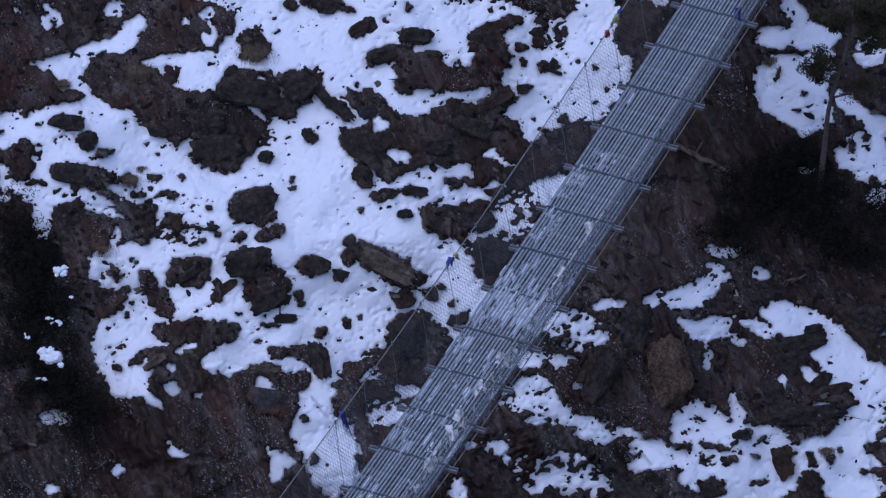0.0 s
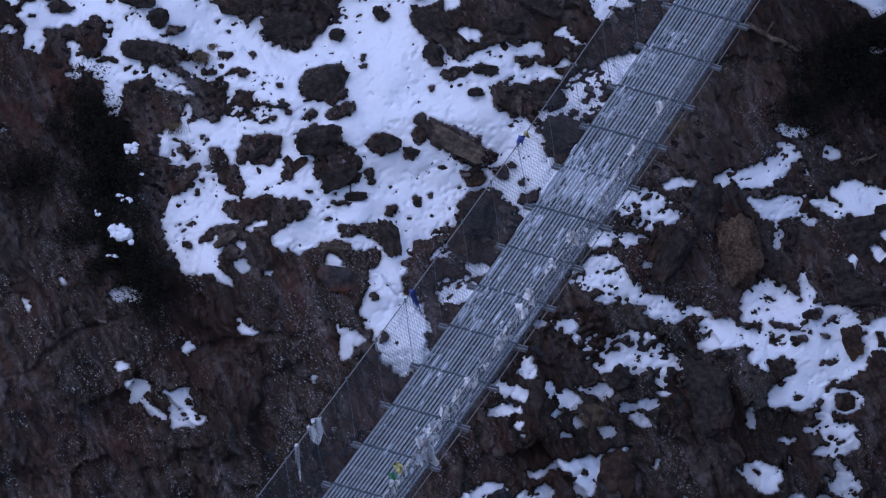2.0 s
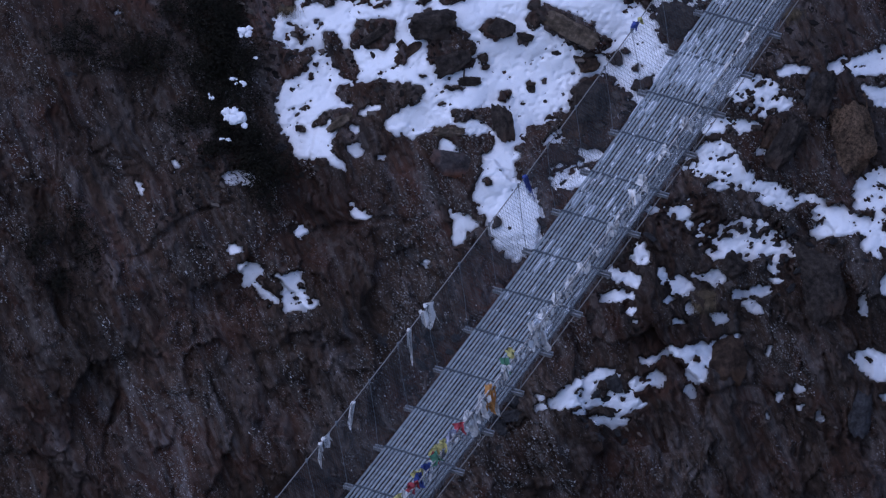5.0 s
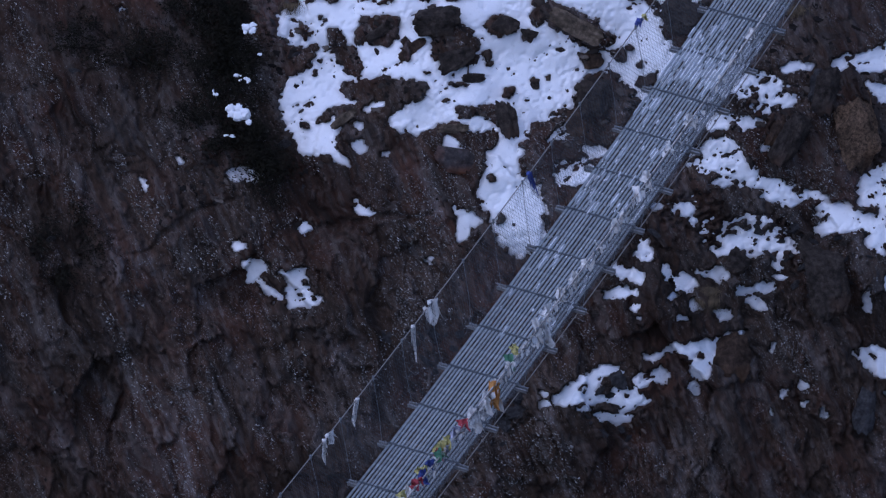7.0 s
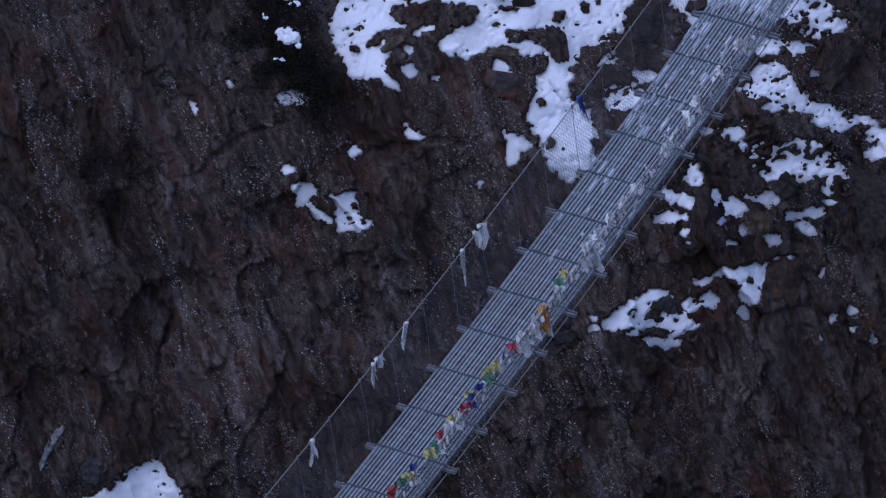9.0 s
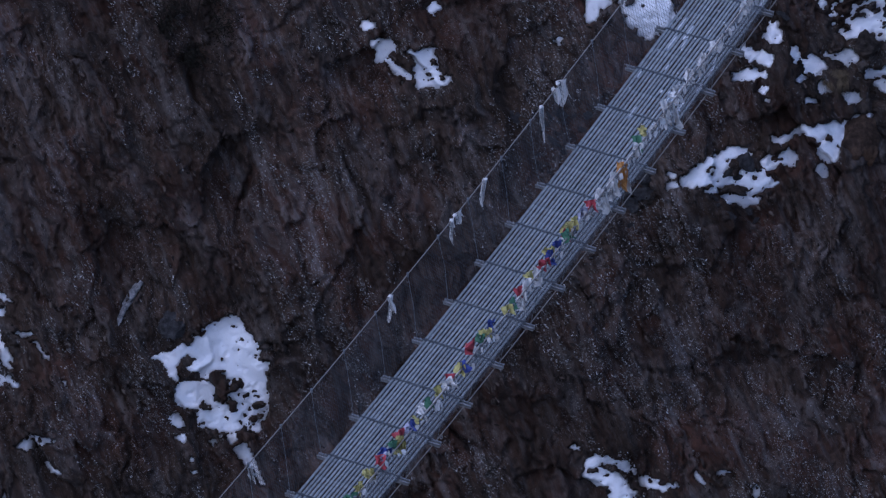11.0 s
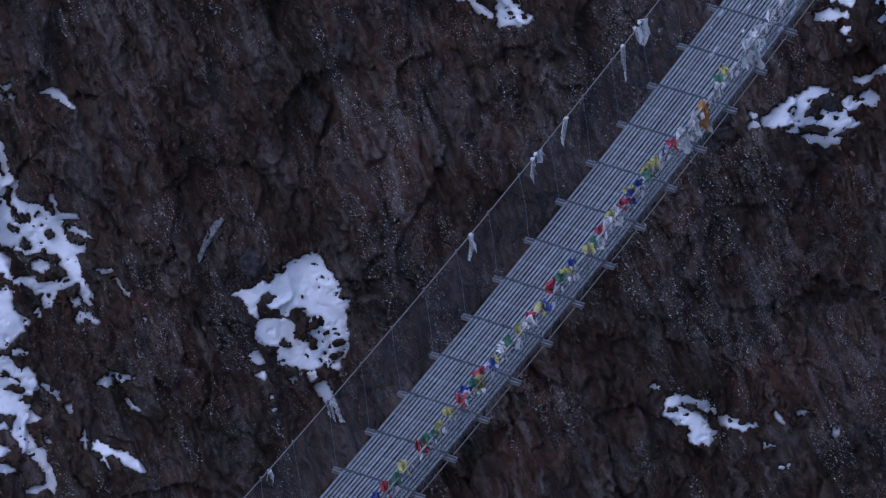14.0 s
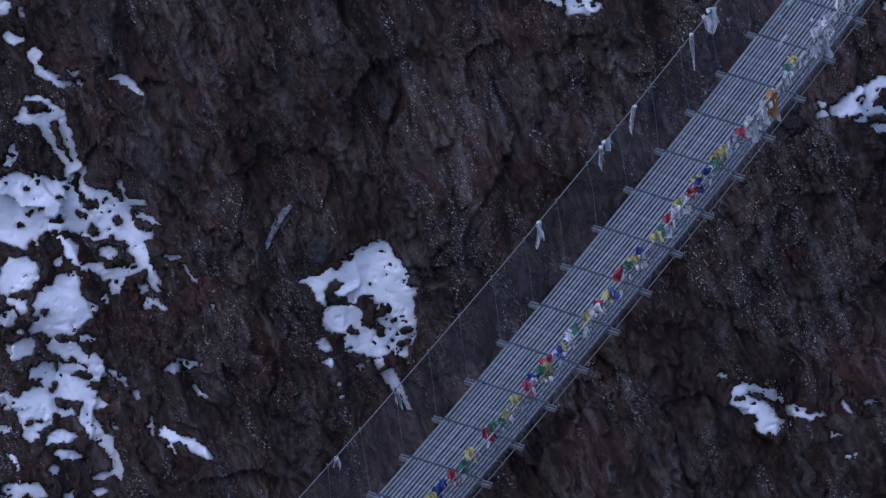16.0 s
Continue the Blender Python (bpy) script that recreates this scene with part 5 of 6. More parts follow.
FLAGS_B = (
    (0.93, -0.05, 0.07, 0.36, "white"),
    (0.58, -0.05, 0.17, 0.16, "white"),
    (0.51, -0.05, 0.08, 0.74, "white"),
    (0.37, -0.05, 0.15, 0.14, "red"),
    (0.08, -0.05, 0.19, 0.14, "green"),
    (-0.09, -0.05, 0.20, 0.14, "yellow"),
    (-0.50, -0.05, 0.17, 0.14, "blue"),
    (-0.70, -0.05, 0.27, 0.16, "yellow"),
    (-0.84, -0.05, 0.25, 0.16, "green"),
    (-1.07, -0.05, 0.22, 0.22, "red"),
    (-1.53, -0.05, 0.19, 0.16, "blue"),
    (-1.55, -0.05, 0.14, 0.18, "yellow"),
    (-1.86, -0.05, 0.22, 0.12, "red"),
    (-2.01, -0.05, 0.22, 0.16, "white"),
    (-2.19, -0.05, 0.19, 0.18, "yellow"),
    (-2.51, -0.05, 0.10, 0.16, "green"),
    (-2.72, -0.05, 0.27, 0.10, "white"),
    (-3.01, -0.05, 0.14, 0.10, "yellow"),
)
FLAGS_C = (
    (-3.07, -0.05, 0.19, 0.14, "blue"),
    (-3.21, -0.05, 0.19, 0.12, "pale"),
    (-3.32, -0.05, 0.15, 0.18, "red"),
    (-3.42, -0.05, 0.15, 0.34, "yellow"),
    (-3.62, -0.05, 0.17, 0.12, "green"),
    (-3.80, -0.05, 0.22, 0.16, "blue"),
    (-3.99, -0.05, 0.20, 0.18, "red"),
    (-3.97, -0.05, 0.17, 0.12, "pale"),
    (-4.35, -0.05, 0.24, 0.16, "yellow"),
    (-4.71, -0.05, 0.31, 0.18, "yellow"),
    (-5.03, -0.05, 0.34, 0.14, "green"),
    (-5.21, -0.05, 0.29, 0.24, "red"),
    (-5.78, -0.05, 0.15, 0.20, "yellow"),
    (-6.05, -0.05, 0.17, 0.18, "green"),
    (-6.30, -0.05, 0.20, 0.26, "red"),
    (-6.66, -0.05, 0.39, 0.22, "blue"),
    (-6.95, -0.05, 0.25, 0.16, "yellow"),
    (5.64, 0.02, 0.17, 0.20, "white"),
)
FLAGS_D = (
    (6.02, -0.02, 0.15, 0.24, "white"),
    (6.44, -0.02, 0.14, 0.26, "white"),
    (6.76, -0.00, 0.12, 0.16, "white"),
    (7.72, -0.03, 0.15, 0.18, "white"),
    (8.93, -0.05, 0.14, 0.18, "white"),
    (8.54, -0.05, 0.15, 0.20, "white"),
    (10.40, -0.05, 0.14, 0.24, "white"),
    (9.67, -0.05, 0.08, 0.16, "white"),
    (12.62, 0.01, 0.15, 0.18, "white"),
    (12.06, 0.02, 0.10, 0.18, "white"),
    (13.60, -0.05, 0.22, 0.22, "white"),
    (19.06, 0.06, 0.14, 0.24, "blue"),
)
SCARVES = (
    (4.34, -0.01, 0.10, 0.58, "white"),
    (4.89, -0.05, 0.34, 0.44, "white"),
    (2.50, 0.01, 0.12, 0.42, "white"),
    (1.53, -0.02, 0.31, 0.20, "white"),
    (1.42, 0.00, 0.07, 0.36, "white"),
    (-0.55, -0.00, 0.15, 0.44, "white"),
    (8.25, -0.01, 0.12, 0.40, "blue"),
    (18.12, -0.05, 0.19, 0.14, "yellow"),
    (18.23, -0.05, 0.15, 0.12, "blue"),
    (12.23, -0.02, 0.12, 0.10, "yellow"),
    (12.06, -0.05, 0.22, 0.10, "blue"),
    (-4.93, 0.04, 0.10, 0.30, "white"),
    (17.77, -0.02, 0.12, 0.10, "red"),
    (-6.73, 0.03, 0.08, 0.16, "white"),
)
TUFTS = (
    (-0.10, 11.05, 0.45),
    (-1.84, 10.77, 0.40),
    (-1.94, 9.14, 0.25),
    (-2.98, 10.58, 0.20),
    (4.00, 3.80, 0.30),
    (5.23, 8.19, 0.30),
    (8.52, 5.17, 0.20),
    (3.99, 3.93, 0.30),
    (2.06, 7.82, 0.15),
    (-2.35, 8.11, 0.30),
    (7.65, 11.05, 0.20),
    (-1.78, 9.31, 0.15),
)
turn_along = math.degrees(HEAD)
flag_string = tagged(new("prayer_flag_string"), "string of faded, bunched prayer flags tied along a bridge cable", "prayer flags")
flag_string.location = MIDDLE
cable("cord", RAIL_OUT - 0.02, RAIL_HIGH - 0.02, 0.006, flag_string, CLOTH["white"], 0.012, -10, 14)
COLOUR_WORDS = dict(white="frayed white", pale="washed-out lilac", yellow="faded yellow", red="red", blue="deep blue", green="dark green", orange="orange")
for k, (u, drop, w, h, colour) in enumerate(FLAGS_A + FLAGS_B + FLAGS_C + FLAGS_D):
    strips = 3 if max(w, h) > 0.33 else 2 if max(w, h) > 0.22 else 1
    for i in range(strips):
        wide, long = max(w, 0.09) * (0.95 if strips == 1 else 0.34), min(max(h, 0.11), 0.5) * (1 if strips == 1 else stray.uniform(0.6, 0.95))
        me = cloth_mesh("flag", wide * 0.9, long * 0.9, 3 * k + i, 0.07)
        me.materials.append(CLOTH[colour])
        p = deck_at(u + (i - (strips - 1) / 2) * w * 0.36, RAIL_OUT - 0.06 + stray.uniform(-0.05, 0.03), RAIL_HIGH - drop + 0.03 - 0.12 * h * i) - MIDDLE
        ob = child("flag", me, flag_string, pose(*p, stray.uniform(-35, 20) / strips, stray.uniform(-12, 12) / strips, 35 + stray.uniform(-38, 38) / strips))
        tagged(ob, COLOUR_WORDS[colour] + " cloth flag")
# small white ends and knots between the flags
verts, faces = [], []
for k in range(420):
    u = stray.uniform(-10, 13) if k % 2 else stray.uniform(1.5, 9)
    p = deck_at(u, RAIL_OUT + stray.uniform(-0.06, 0.03), RAIL_HIGH + stray.uniform(-0.12, 0.03)) - MIDDLE
    a, b_ = Vector((stray.uniform(-1, 1), stray.uniform(-1, 1), stray.uniform(-0.6, 0.6))) * 0.04, Vector((stray.uniform(-0.03, 0.03), stray.uniform(-0.03, 0.03), -stray.uniform(0.03, 0.13)))
    i = len(verts)
    verts += [p - a * 0.6, p + a * 0.6, p + a + b_ * 0.6, p + b_ * 1.1, p - a * 0.5 + b_ * 0.8]
    faces.append((i, i + 1, i + 2, i + 3, i + 4))
me = bpy.data.meshes.new("frayed_cloth")
me.from_pydata(verts, [], faces)
me.materials.append(CLOTH["white"])
tagged(child("frayed_cloth", me, flag_string, Matrix()), kind="stuff")

for k, (u, drop, w, h, colour) in enumerate(SCARVES):
    scarf = new("ceremonial_scarf" if colour == "white" else "prayer_flag")
    p = deck_at(u, -RAIL_OUT, RAIL_HIGH - drop)
    scarf.matrix_world = pose(*p, 0, 0, turn_along)
    tagged(scarf, COLOUR_WORDS[colour] + " cloth knotted round the handrail cable", "scarf" if colour == "white" else "flag", "cloths on the upstream handrail")
    bm = bmesh.new()
    bmesh.ops.create_icosphere(bm, subdivisions=1, radius=0.034, matrix=Matrix.Diagonal((1.3, 1, 0.9, 1)))
    for v in bm.verts:
        v.co *= stray.uniform(0.75, 1.2)
    part("knot", bm, CLOTH[colour], scarf)
    for tail in range(2):
        me = cloth_mesh("tail", max(w * 0.55, 0.045) * (0.9 if tail else 0.6), h * (0.85 if tail else 0.5) + 0.03, 100 + 3 * k + tail, 0.03)
        me.materials.append(CLOTH[colour])
        child("tail", me, scarf, pose((tail - 0.5) * w * 0.6, 0, 0, 0, stray.uniform(-15, 15), stray.uniform(-70, -20)))

# snow caught between the slats and on the deck
verts, faces = [], []
for k in range(420):
    u = stray.gauss(10.5, 3.0) if k % 3 == 0 else stray.gauss(12.3, 0.55)
    if not 5.5 < u < 21 or fbm(np.array([u * 1.0]), np.array([k % 13 * 0.08]), 0.5, 2, 171)[0] < -0.05:
        continue
    i = stray.randrange(SLATS + 1)
    x = (i - SLATS / 2) * 1.06 / SLATS + stray.uniform(-0.004, 0.004)
    m = deck_pose(u)
    lx, ly, hz = stray.uniform(0.006, 0.015), stray.uniform(0.02, 0.20), 0.034
    b_ = len(verts)
    for sx, sy in ((-1, -0.8), (0.2, -1), (1, -0.6), (0.9, 0.7), (0, 1), (-1, 0.6)):
        verts.append(m @ Vector((x + sx * lx, sy * ly, 0.010)))
    for sx, sy in ((-1, -0.8), (0.2, -1), (1, -0.6), (0.9, 0.7), (0, 1), (-1, 0.6)):
        verts.append(m @ Vector((x + sx * lx * 0.6, sy * ly * 0.8, hz)))
    faces += [(b_ + j, b_ + (j + 1) % 6, b_ + 6 + (j + 1) % 6, b_ + 6 + j) for j in range(6)] + [tuple(b_ + 6 + j for j in range(6))]
for k in range(420):
    u = stray.gauss(11.5, 2.6)
    x, r = stray.uniform(-0.52, 0.52), stray.uniform(0.005, 0.013)
    m, b_ = deck_pose(u), len(verts)
    verts += [m @ Vector((x + r * math.cos(a) * stray.uniform(0.6, 1.3), 1.5 * r * math.sin(a), 0.027)) for a in (0, 1.26, 2.5, 3.8, 5.0)] + [m @ Vector((x, 0, 0.036))]
    faces += [(b_ + j, b_ + (j + 1) % 5, b_ + 5) for j in range(5)]
me = bpy.data.meshes.new("deck_snow")
me.from_pydata(verts, [], faces)
me.materials.append(SNOW)
tagged(new("deck_snow", me), "thin streaks of snow lying between steel deck slats", "snow", kind="stuff")


# ---- rocks ----
def rock_bmesh(seed, points=16):
    """An angular broken stone, about one metre in each direction."""
    rng = random.Random(seed)
    bm = bmesh.new()
    for _ in range(points):
        v = Vector((rng.gauss(0, 1), rng.gauss(0, 1), rng.gauss(0, 1))).normalized()
        m = max(abs(v.x), abs(v.y), abs(v.z))
        v = v / (m ** 0.7) * rng.uniform(0.40, 0.54)
        bm.verts.new(v)
    hull = bmesh.ops.convex_hull(bm, input=bm.verts)
    bmesh.ops.delete(bm, geom=[g for g in hull["geom_interior"] if isinstance(g, bmesh.types.BMVert)], context="VERTS")
    return bm


FACE_TURN = Matrix((Vector((1, 0, 0)), UP, OUT)).transposed().to_4x4()
STONE_WORDS = dict(dark="dark angular slate boulder half sunk in the slope", slate="smooth grey slate slab lying on the slope", brown="brown weathered boulder on bare ground",
                   pitted="large brown pitted boulder with a rough crust", tan="long tan schist slab on the snow", frost="narrow pale slab added for a streak of frost on the cliff", rust="dark slate boulder with a rusty face")
for k, (x, v, w, h, turn, kind) in enumerate(ROCKS_A + ROCKS_B + ROCKS_C + ROCKS_D + ROCKS_E + ROCKS_F):
    bm = rock_bmesh(200 + k, 34)
    bmesh.ops.bevel(bm, geom=list(bm.edges), offset=0.03, segments=1, affect="EDGES")
    bmesh.ops.triangulate(bm, faces=bm.faces)
    bmesh.ops.subdivide_edges(bm, edges=bm.edges, cuts=3, use_grid_fill=True)
    for vert in bm.verts:
        vert.co *= 1 + 0.20 * noise.noise(vert.co * 4 + Vector((k, 0, 0))) + 0.12 * noise.noise(vert.co * 9) + 0.06 * noise.noise(vert.co * 22)
    thick = min(w, h) * stray.uniform(0.6, 0.9)
    bmesh.ops.scale(bm, vec=(w * 1.08, h * 1.08, thick), verts=bm.verts)
    me = bpy.data.meshes.new("boulder")
    bm.to_mesh(me)
    bm.free()
    me.materials.append(STONE[kind])
    ob = new("boulder" if min(w, h) / max(w, h) > 0.45 else "rock_slab", me)
    m = FACE_TURN.copy()
    m.translation = on_hill(x, v, thick * (0.7 if kind == "frost" else 0.12))
    ob.matrix_world = m @ pose(0, 0, 0, stray.uniform(-14, 14), stray.uniform(-14, 14), turn)
    tagged(ob, STONE_WORDS[kind], "boulder" if ob.name.startswith("b") else "rock slab", "large stones on the hillside")


# ---- plants ----
def tuft(x, v, r, seed):
    rng = random.Random(seed)
    base = on_hill(x, v, -0.02)
    bm = bmesh.new()
    for _ in range(420):
        a, lean, h = rng.gauss(-1.571, 1.1), rng.uniform(0.15, 0.55), r * rng.uniform(0.55, 1.1)
        d_ = Vector((math.cos(a) * lean, math.sin(a) * lean, 0))
        side = Vector((-math.sin(a), math.cos(a), 0)) * 0.0016
        o = Vector((rng.gauss(0, 0.22) * r, rng.gauss(0, 0.10) * r, rng.uniform(-0.05, 0.12) * r))
        rise, bend, tip = o + d_ * h * 0.35 + Vector((0, 0, 0.30 * h)), o + d_ * h * 0.8 + Vector((0, 0, 0.18 * h)), o + d_ * h * 1.2 - Vector((0, 0, h * rng.uniform(0.25, 0.7)))
        vs = [bm.verts.new(p) for p in (o - side, o + side, rise + side, rise - side, bend + side, bend - side, tip)]
        bm.faces.new((vs[0], vs[1], vs[2], vs[3]))
        bm.faces.new((vs[3], vs[2], vs[4], vs[5]))
        bm.faces.new((vs[5], vs[4], vs[6]))
    me = bpy.data.meshes.new("grass_tuft")
    bm.to_mesh(me)
    bm.free()
    me.materials.append(STRAW)
    ob = new("grass_tuft", me)
    ob.location = base
    tagged(ob, "dry straw-coloured grass tuft drooping between rocks", "grass", "grass tufts on the hillside")


for k, (x, v, r) in enumerate(TUFTS):
    tuft(x, v, r, 300 + k)


def leaf_cloud(verts, faces, centre, radius, count, rng, size=0.045, flat=0.7):
    for _ in range(count):
        d_ = Vector((rng.gauss(0, 1), rng.gauss(0, 1), rng.gauss(0, 1))).normalized() * rng.random() ** 0.45
        p = centre + Vector((d_.x * radius, d_.y * radius, d_.z * radius * flat))
        a = Vector((rng.gauss(0, 1), rng.gauss(0, 1), rng.gauss(0, 1))).normalized() * size * rng.uniform(0.6, 1.5)
        b_ = a.orthogonal().normalized() * size * 0.28
        i = len(verts)
        verts += [p - a, p + b_, p + a, p - b_]
        faces.append((i, i + 1, i + 2, i + 3))


def shrub(x, v, wide, high, seed, leaves=2600):
    """A low evergreen bush that clings to the slope."""
    rng = random.Random(seed)
    base = on_hill(x, v, -0.03)
    top = new("juniper_shrub")
    top.location = base
    verts, faces = [], []
    for _ in range(16):
        s, t = rng.uniform(-1, 1), rng.uniform(-1, 1)
        if s * s + t * t > 1:
            continue
        tip = Vector((s * wide, 0, 0)) + UP * (t * high) + OUT * rng.uniform(0.12, 0.34)
        foot = Vector((s * wide * 0.4, 0, 0)) + UP * (t * high * 0.4 - 0.1)
        bm = bmesh.new()
        rod(bm, foot, tip, 0.012, 5)
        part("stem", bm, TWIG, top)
        for _ in range(3):
            leaf_cloud(verts, faces, tip + Vector((rng.gauss(0, 0.12), rng.gauss(0, 0.08), rng.gauss(0, 0.1))), rng.uniform(0.14, 0.32), leaves // 30, rng, 0.028)
    me = bpy.data.meshes.new("crown")
    me.from_pydata(verts, [], faces)
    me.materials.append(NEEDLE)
    ob = new("crown", me)
    ob.parent = top
    tagged(top, "dark low evergreen shrub on the rocky slope, at left standing in for rock shade", "shrub", "evergreen shrubs")


def snow_cap(x, v, w, h, seed):
    """A little uneven cushion of snow caught on a shrub."""
    rng = random.Random(seed)
    top = new("snow_cushion")
    m = FACE_TURN.copy()
    m.translation = on_hill(x, v, 0.62)
    top.matrix_world = m
    tagged(top, "small broken cushion of white snow caught on dark shrubs", "snow", "snow cushions on shrubs")
    arm = rng.uniform(0, 0.8)
    for k in range(9):
        shift, size = Vector((seed * 1.7 + 5.3 * k, 0, 0)), rng.uniform(0.16, 0.42) * (0.7 + 0.3 * (k < 3))
        along, off = rng.uniform(-0.85, 0.85), rng.gauss(0, 0.16)
        if k % 3 == 2:
            along, off = off, along
        centre = Vector((along * math.cos(arm) - off, off + along * math.sin(arm), 0))
        bm = bmesh.new()
        bmesh.ops.create_icosphere(bm, subdivisions=3, radius=1.0)
        for vert in bm.verts:
            c = vert.co.normalized()
            vert.co = centre + c * size * (1 + 0.7 * noise.noise(c * 1.6 + shift) + 0.4 * noise.noise(c * 4 + shift))
        bmesh.ops.scale(bm, vec=(w * 0.5, h * 0.5, 0.05), verts=bm.verts)
        for f in bm.faces:
            f.smooth = True
        part("clump", bm, SNOW, top)


# those left of x = -2.5 are added to darken shaded rock
SHRUBS = ((-3.23, 7.42, 0.63, 0.93), (8.16, 8.82, 0.93, 0.46), (8.93, 8.32, 0.59, 0.42), (-3.67, 8.18, 0.34, 0.76), (-3.35, 6.40, 0.59, 0.59), (-3.27, 7.52, 0.42, 0.51), (-3.51, 6.67, 0.51, 0.76), (-2.77, 5.67, 0.34, 0.42), (-4.80, 7.50, 1.01, 0.38), (-5.67, 4.43, 0.59, 0.59), (7.52, 9.11, 0.72, 0.42), (8.76, 8.87, 0.68, 0.42), (7.14, 8.51, 0.59, 0.34), (7.99, 9.42, 0.51, 0.34))
for k, (x, v, wide, high) in enumerate(SHRUBS):
    shrub(x, v, wide, high, 400 + k)


def pine(x, v, height, lean, seed):
    rng = random.Random(seed)
    base = on_hill(x, v, -0.05)
    top = new("pine_tree")
    top.location = base
    spine = [Vector((lean * (h / height) ** 1.4 + 0.03 * math.sin(h * 3), 0.05 * math.sin(h * 2), h)) for h in np.linspace(0, height, 14)]
    bm = bmesh.new()
    rings = []
    for i, p in enumerate(spine):
        r = 0.052 * (1 - 0.75 * i / 13)
        rings.append([bm.verts.new(p + Vector((r * math.cos(j), r * math.sin(j), 0)) * rng.uniform(0.9, 1.1)) for j in np.linspace(0, 6.283, 8)[:-1]])
    for a, b_ in zip(rings, rings[1:]):
        for j in range(7):
            bm.faces.new((a[j], a[(j + 1) % 7], b_[(j + 1) % 7], b_[j]))
    part("trunk", bm, BARK, top)
    verts, faces = [], []
    # height along the trunk, reach to x, reach to y, rise, needles
    for f, rx, ry, rise, thick in BRANCHES:
        foot = spine[int(f * 13)]
        tip = foot + Vector((rx, ry, rise))
        bm = bmesh.new()
        rod(bm, foot, foot.lerp(tip, 0.5) + Vector((0, 0, -0.04)), 0.018, 5)
        rod(bm, foot.lerp(tip, 0.5) + Vector((0, 0, -0.04)), tip, 0.010, 5)
        part("limb", bm, BARK, top)
        for g in (0.55, 0.75, 0.9, 1.0, 1.1):
            p = foot.lerp(tip, g) + Vector((rng.gauss(0, 0.07), rng.gauss(0, 0.07), rng.gauss(0, 0.05)))
            leaf_cloud(verts, faces, p, rng.uniform(0.09, 0.22), int(210 * thick), rng, 0.026, 0.6)
    me = bpy.data.meshes.new("crown")
    me.from_pydata(verts, [], faces)
    me.materials.append(PINE)
    ob = new("crown", me)
    ob.parent = top
    tagged(top, "thin bare-stemmed young pine with sparse dark needles", "tree")


def fallen_branch(x0, v0, x1, v1, r, seed):
    """A crooked dead branch lying on the slope, with a few broken twigs."""
    rng = random.Random(seed)
    base = on_hill(x0, v0, 0.05)
    top = new("fallen_branch")
    top.location = base
    count = 9
    pts = [on_hill(x0 + (x1 - x0) * f, v0 + (v1 - v0) * f + rng.uniform(-0.03, 0.03), 0.06 + rng.uniform(0, 0.03)) - base for f in np.linspace(0, 1, count)]
    bm = bmesh.new()
    rings = []
    for i, p in enumerate(pts):
        rr = r * (1 - 0.6 * i / count) * rng.uniform(0.8, 1.25)
        rings.append([bm.verts.new(p + UP * (rr * math.cos(a)) + OUT * (rr * math.sin(a))) for a in np.linspace(0, 6.283, 7)[:-1]])
    for a, b_ in zip(rings, rings[1:]):
        for j in range(6):
            bm.faces.new((a[j], a[(j + 1) % 6], b_[(j + 1) % 6], b_[j]))
    part("stem", bm, STONE["tan"], top)
    for _ in range(3):
        p = pts[rng.randrange(2, count)]
        bm = bmesh.new()
        rod(bm, p, p + Vector((rng.uniform(-0.2, 0.2), 0, 0)) + UP * rng.uniform(-0.15, 0.2) + OUT * 0.05, r * 0.3, 5)
        part("twig", bm, STONE["tan"], top)
    tagged(top, "pale weathered dead branch lying on dark earth", "branch")


fallen_branch(6.22, 9.76, 7.06, 9.36, 0.060, 1)
fallen_branch(7.81, 7.69, 8.21, 7.80, 0.030, 2)
fallen_branch(7.65, 8.01, 7.70, 7.67, 0.025, 3)
CAPS = ((-2.93, 7.72, 0.36, 0.26), (-2.80, 7.36, 0.10, 0.07), (-3.03, 6.97, 0.24, 0.18), (-3.44, 6.75, 0.10, 0.14), (-3.15, 6.50, 0.46, 0.40), (-3.27, 6.14, 0.20, 0.08))
for k, (x, v, w, h) in enumerate(CAPS):
    snow_cap(x, v, w, h, 600 + k)

BRANCHES = ((0.62, -0.35, -0.1, 0.28, 1.4), (0.66, -0.42, -0.2, 0.10, 1.6), (0.55, -0.30, 0.1, 0.10, 0.6), (0.5, 0.45, 0.1, 0.15, 0.5), (0.7, 0.5, 0.1, 0.05, 1.2), (0.78, 0.45, -0.2, 0.2, 2.2),
         (0.82, -0.35, 0.2, 0.2, 2.2), (0.85, 0.5, 0.0, 0.15, 2.6), (0.9, -0.3, -0.3, 0.2, 2.6), (0.92, 0.35, 0.3, 0.25, 2.6), (0.96, 0.2, -0.35, 0.3, 2.6), (1.0, -0.15, 0.2, 0.35, 2.6))
pine(8.39, 9.10, 3.7, 0.5, 7)

# ---- loose stones and snow dust on the slope, last ----
rock_forms = []
for k in range(10):
    bm = rock_bmesh(500 + k, 11)
    bmesh.ops.triangulate(bm, faces=bm.faces)
    me = bpy.data.meshes.new("stone")
    bm.to_mesh(me)
    bm.free()
    me.materials.append(STONE["slate" if k in (2, 6) else "brown" if k == 4 else "dark"])
    rock_forms.append(me)


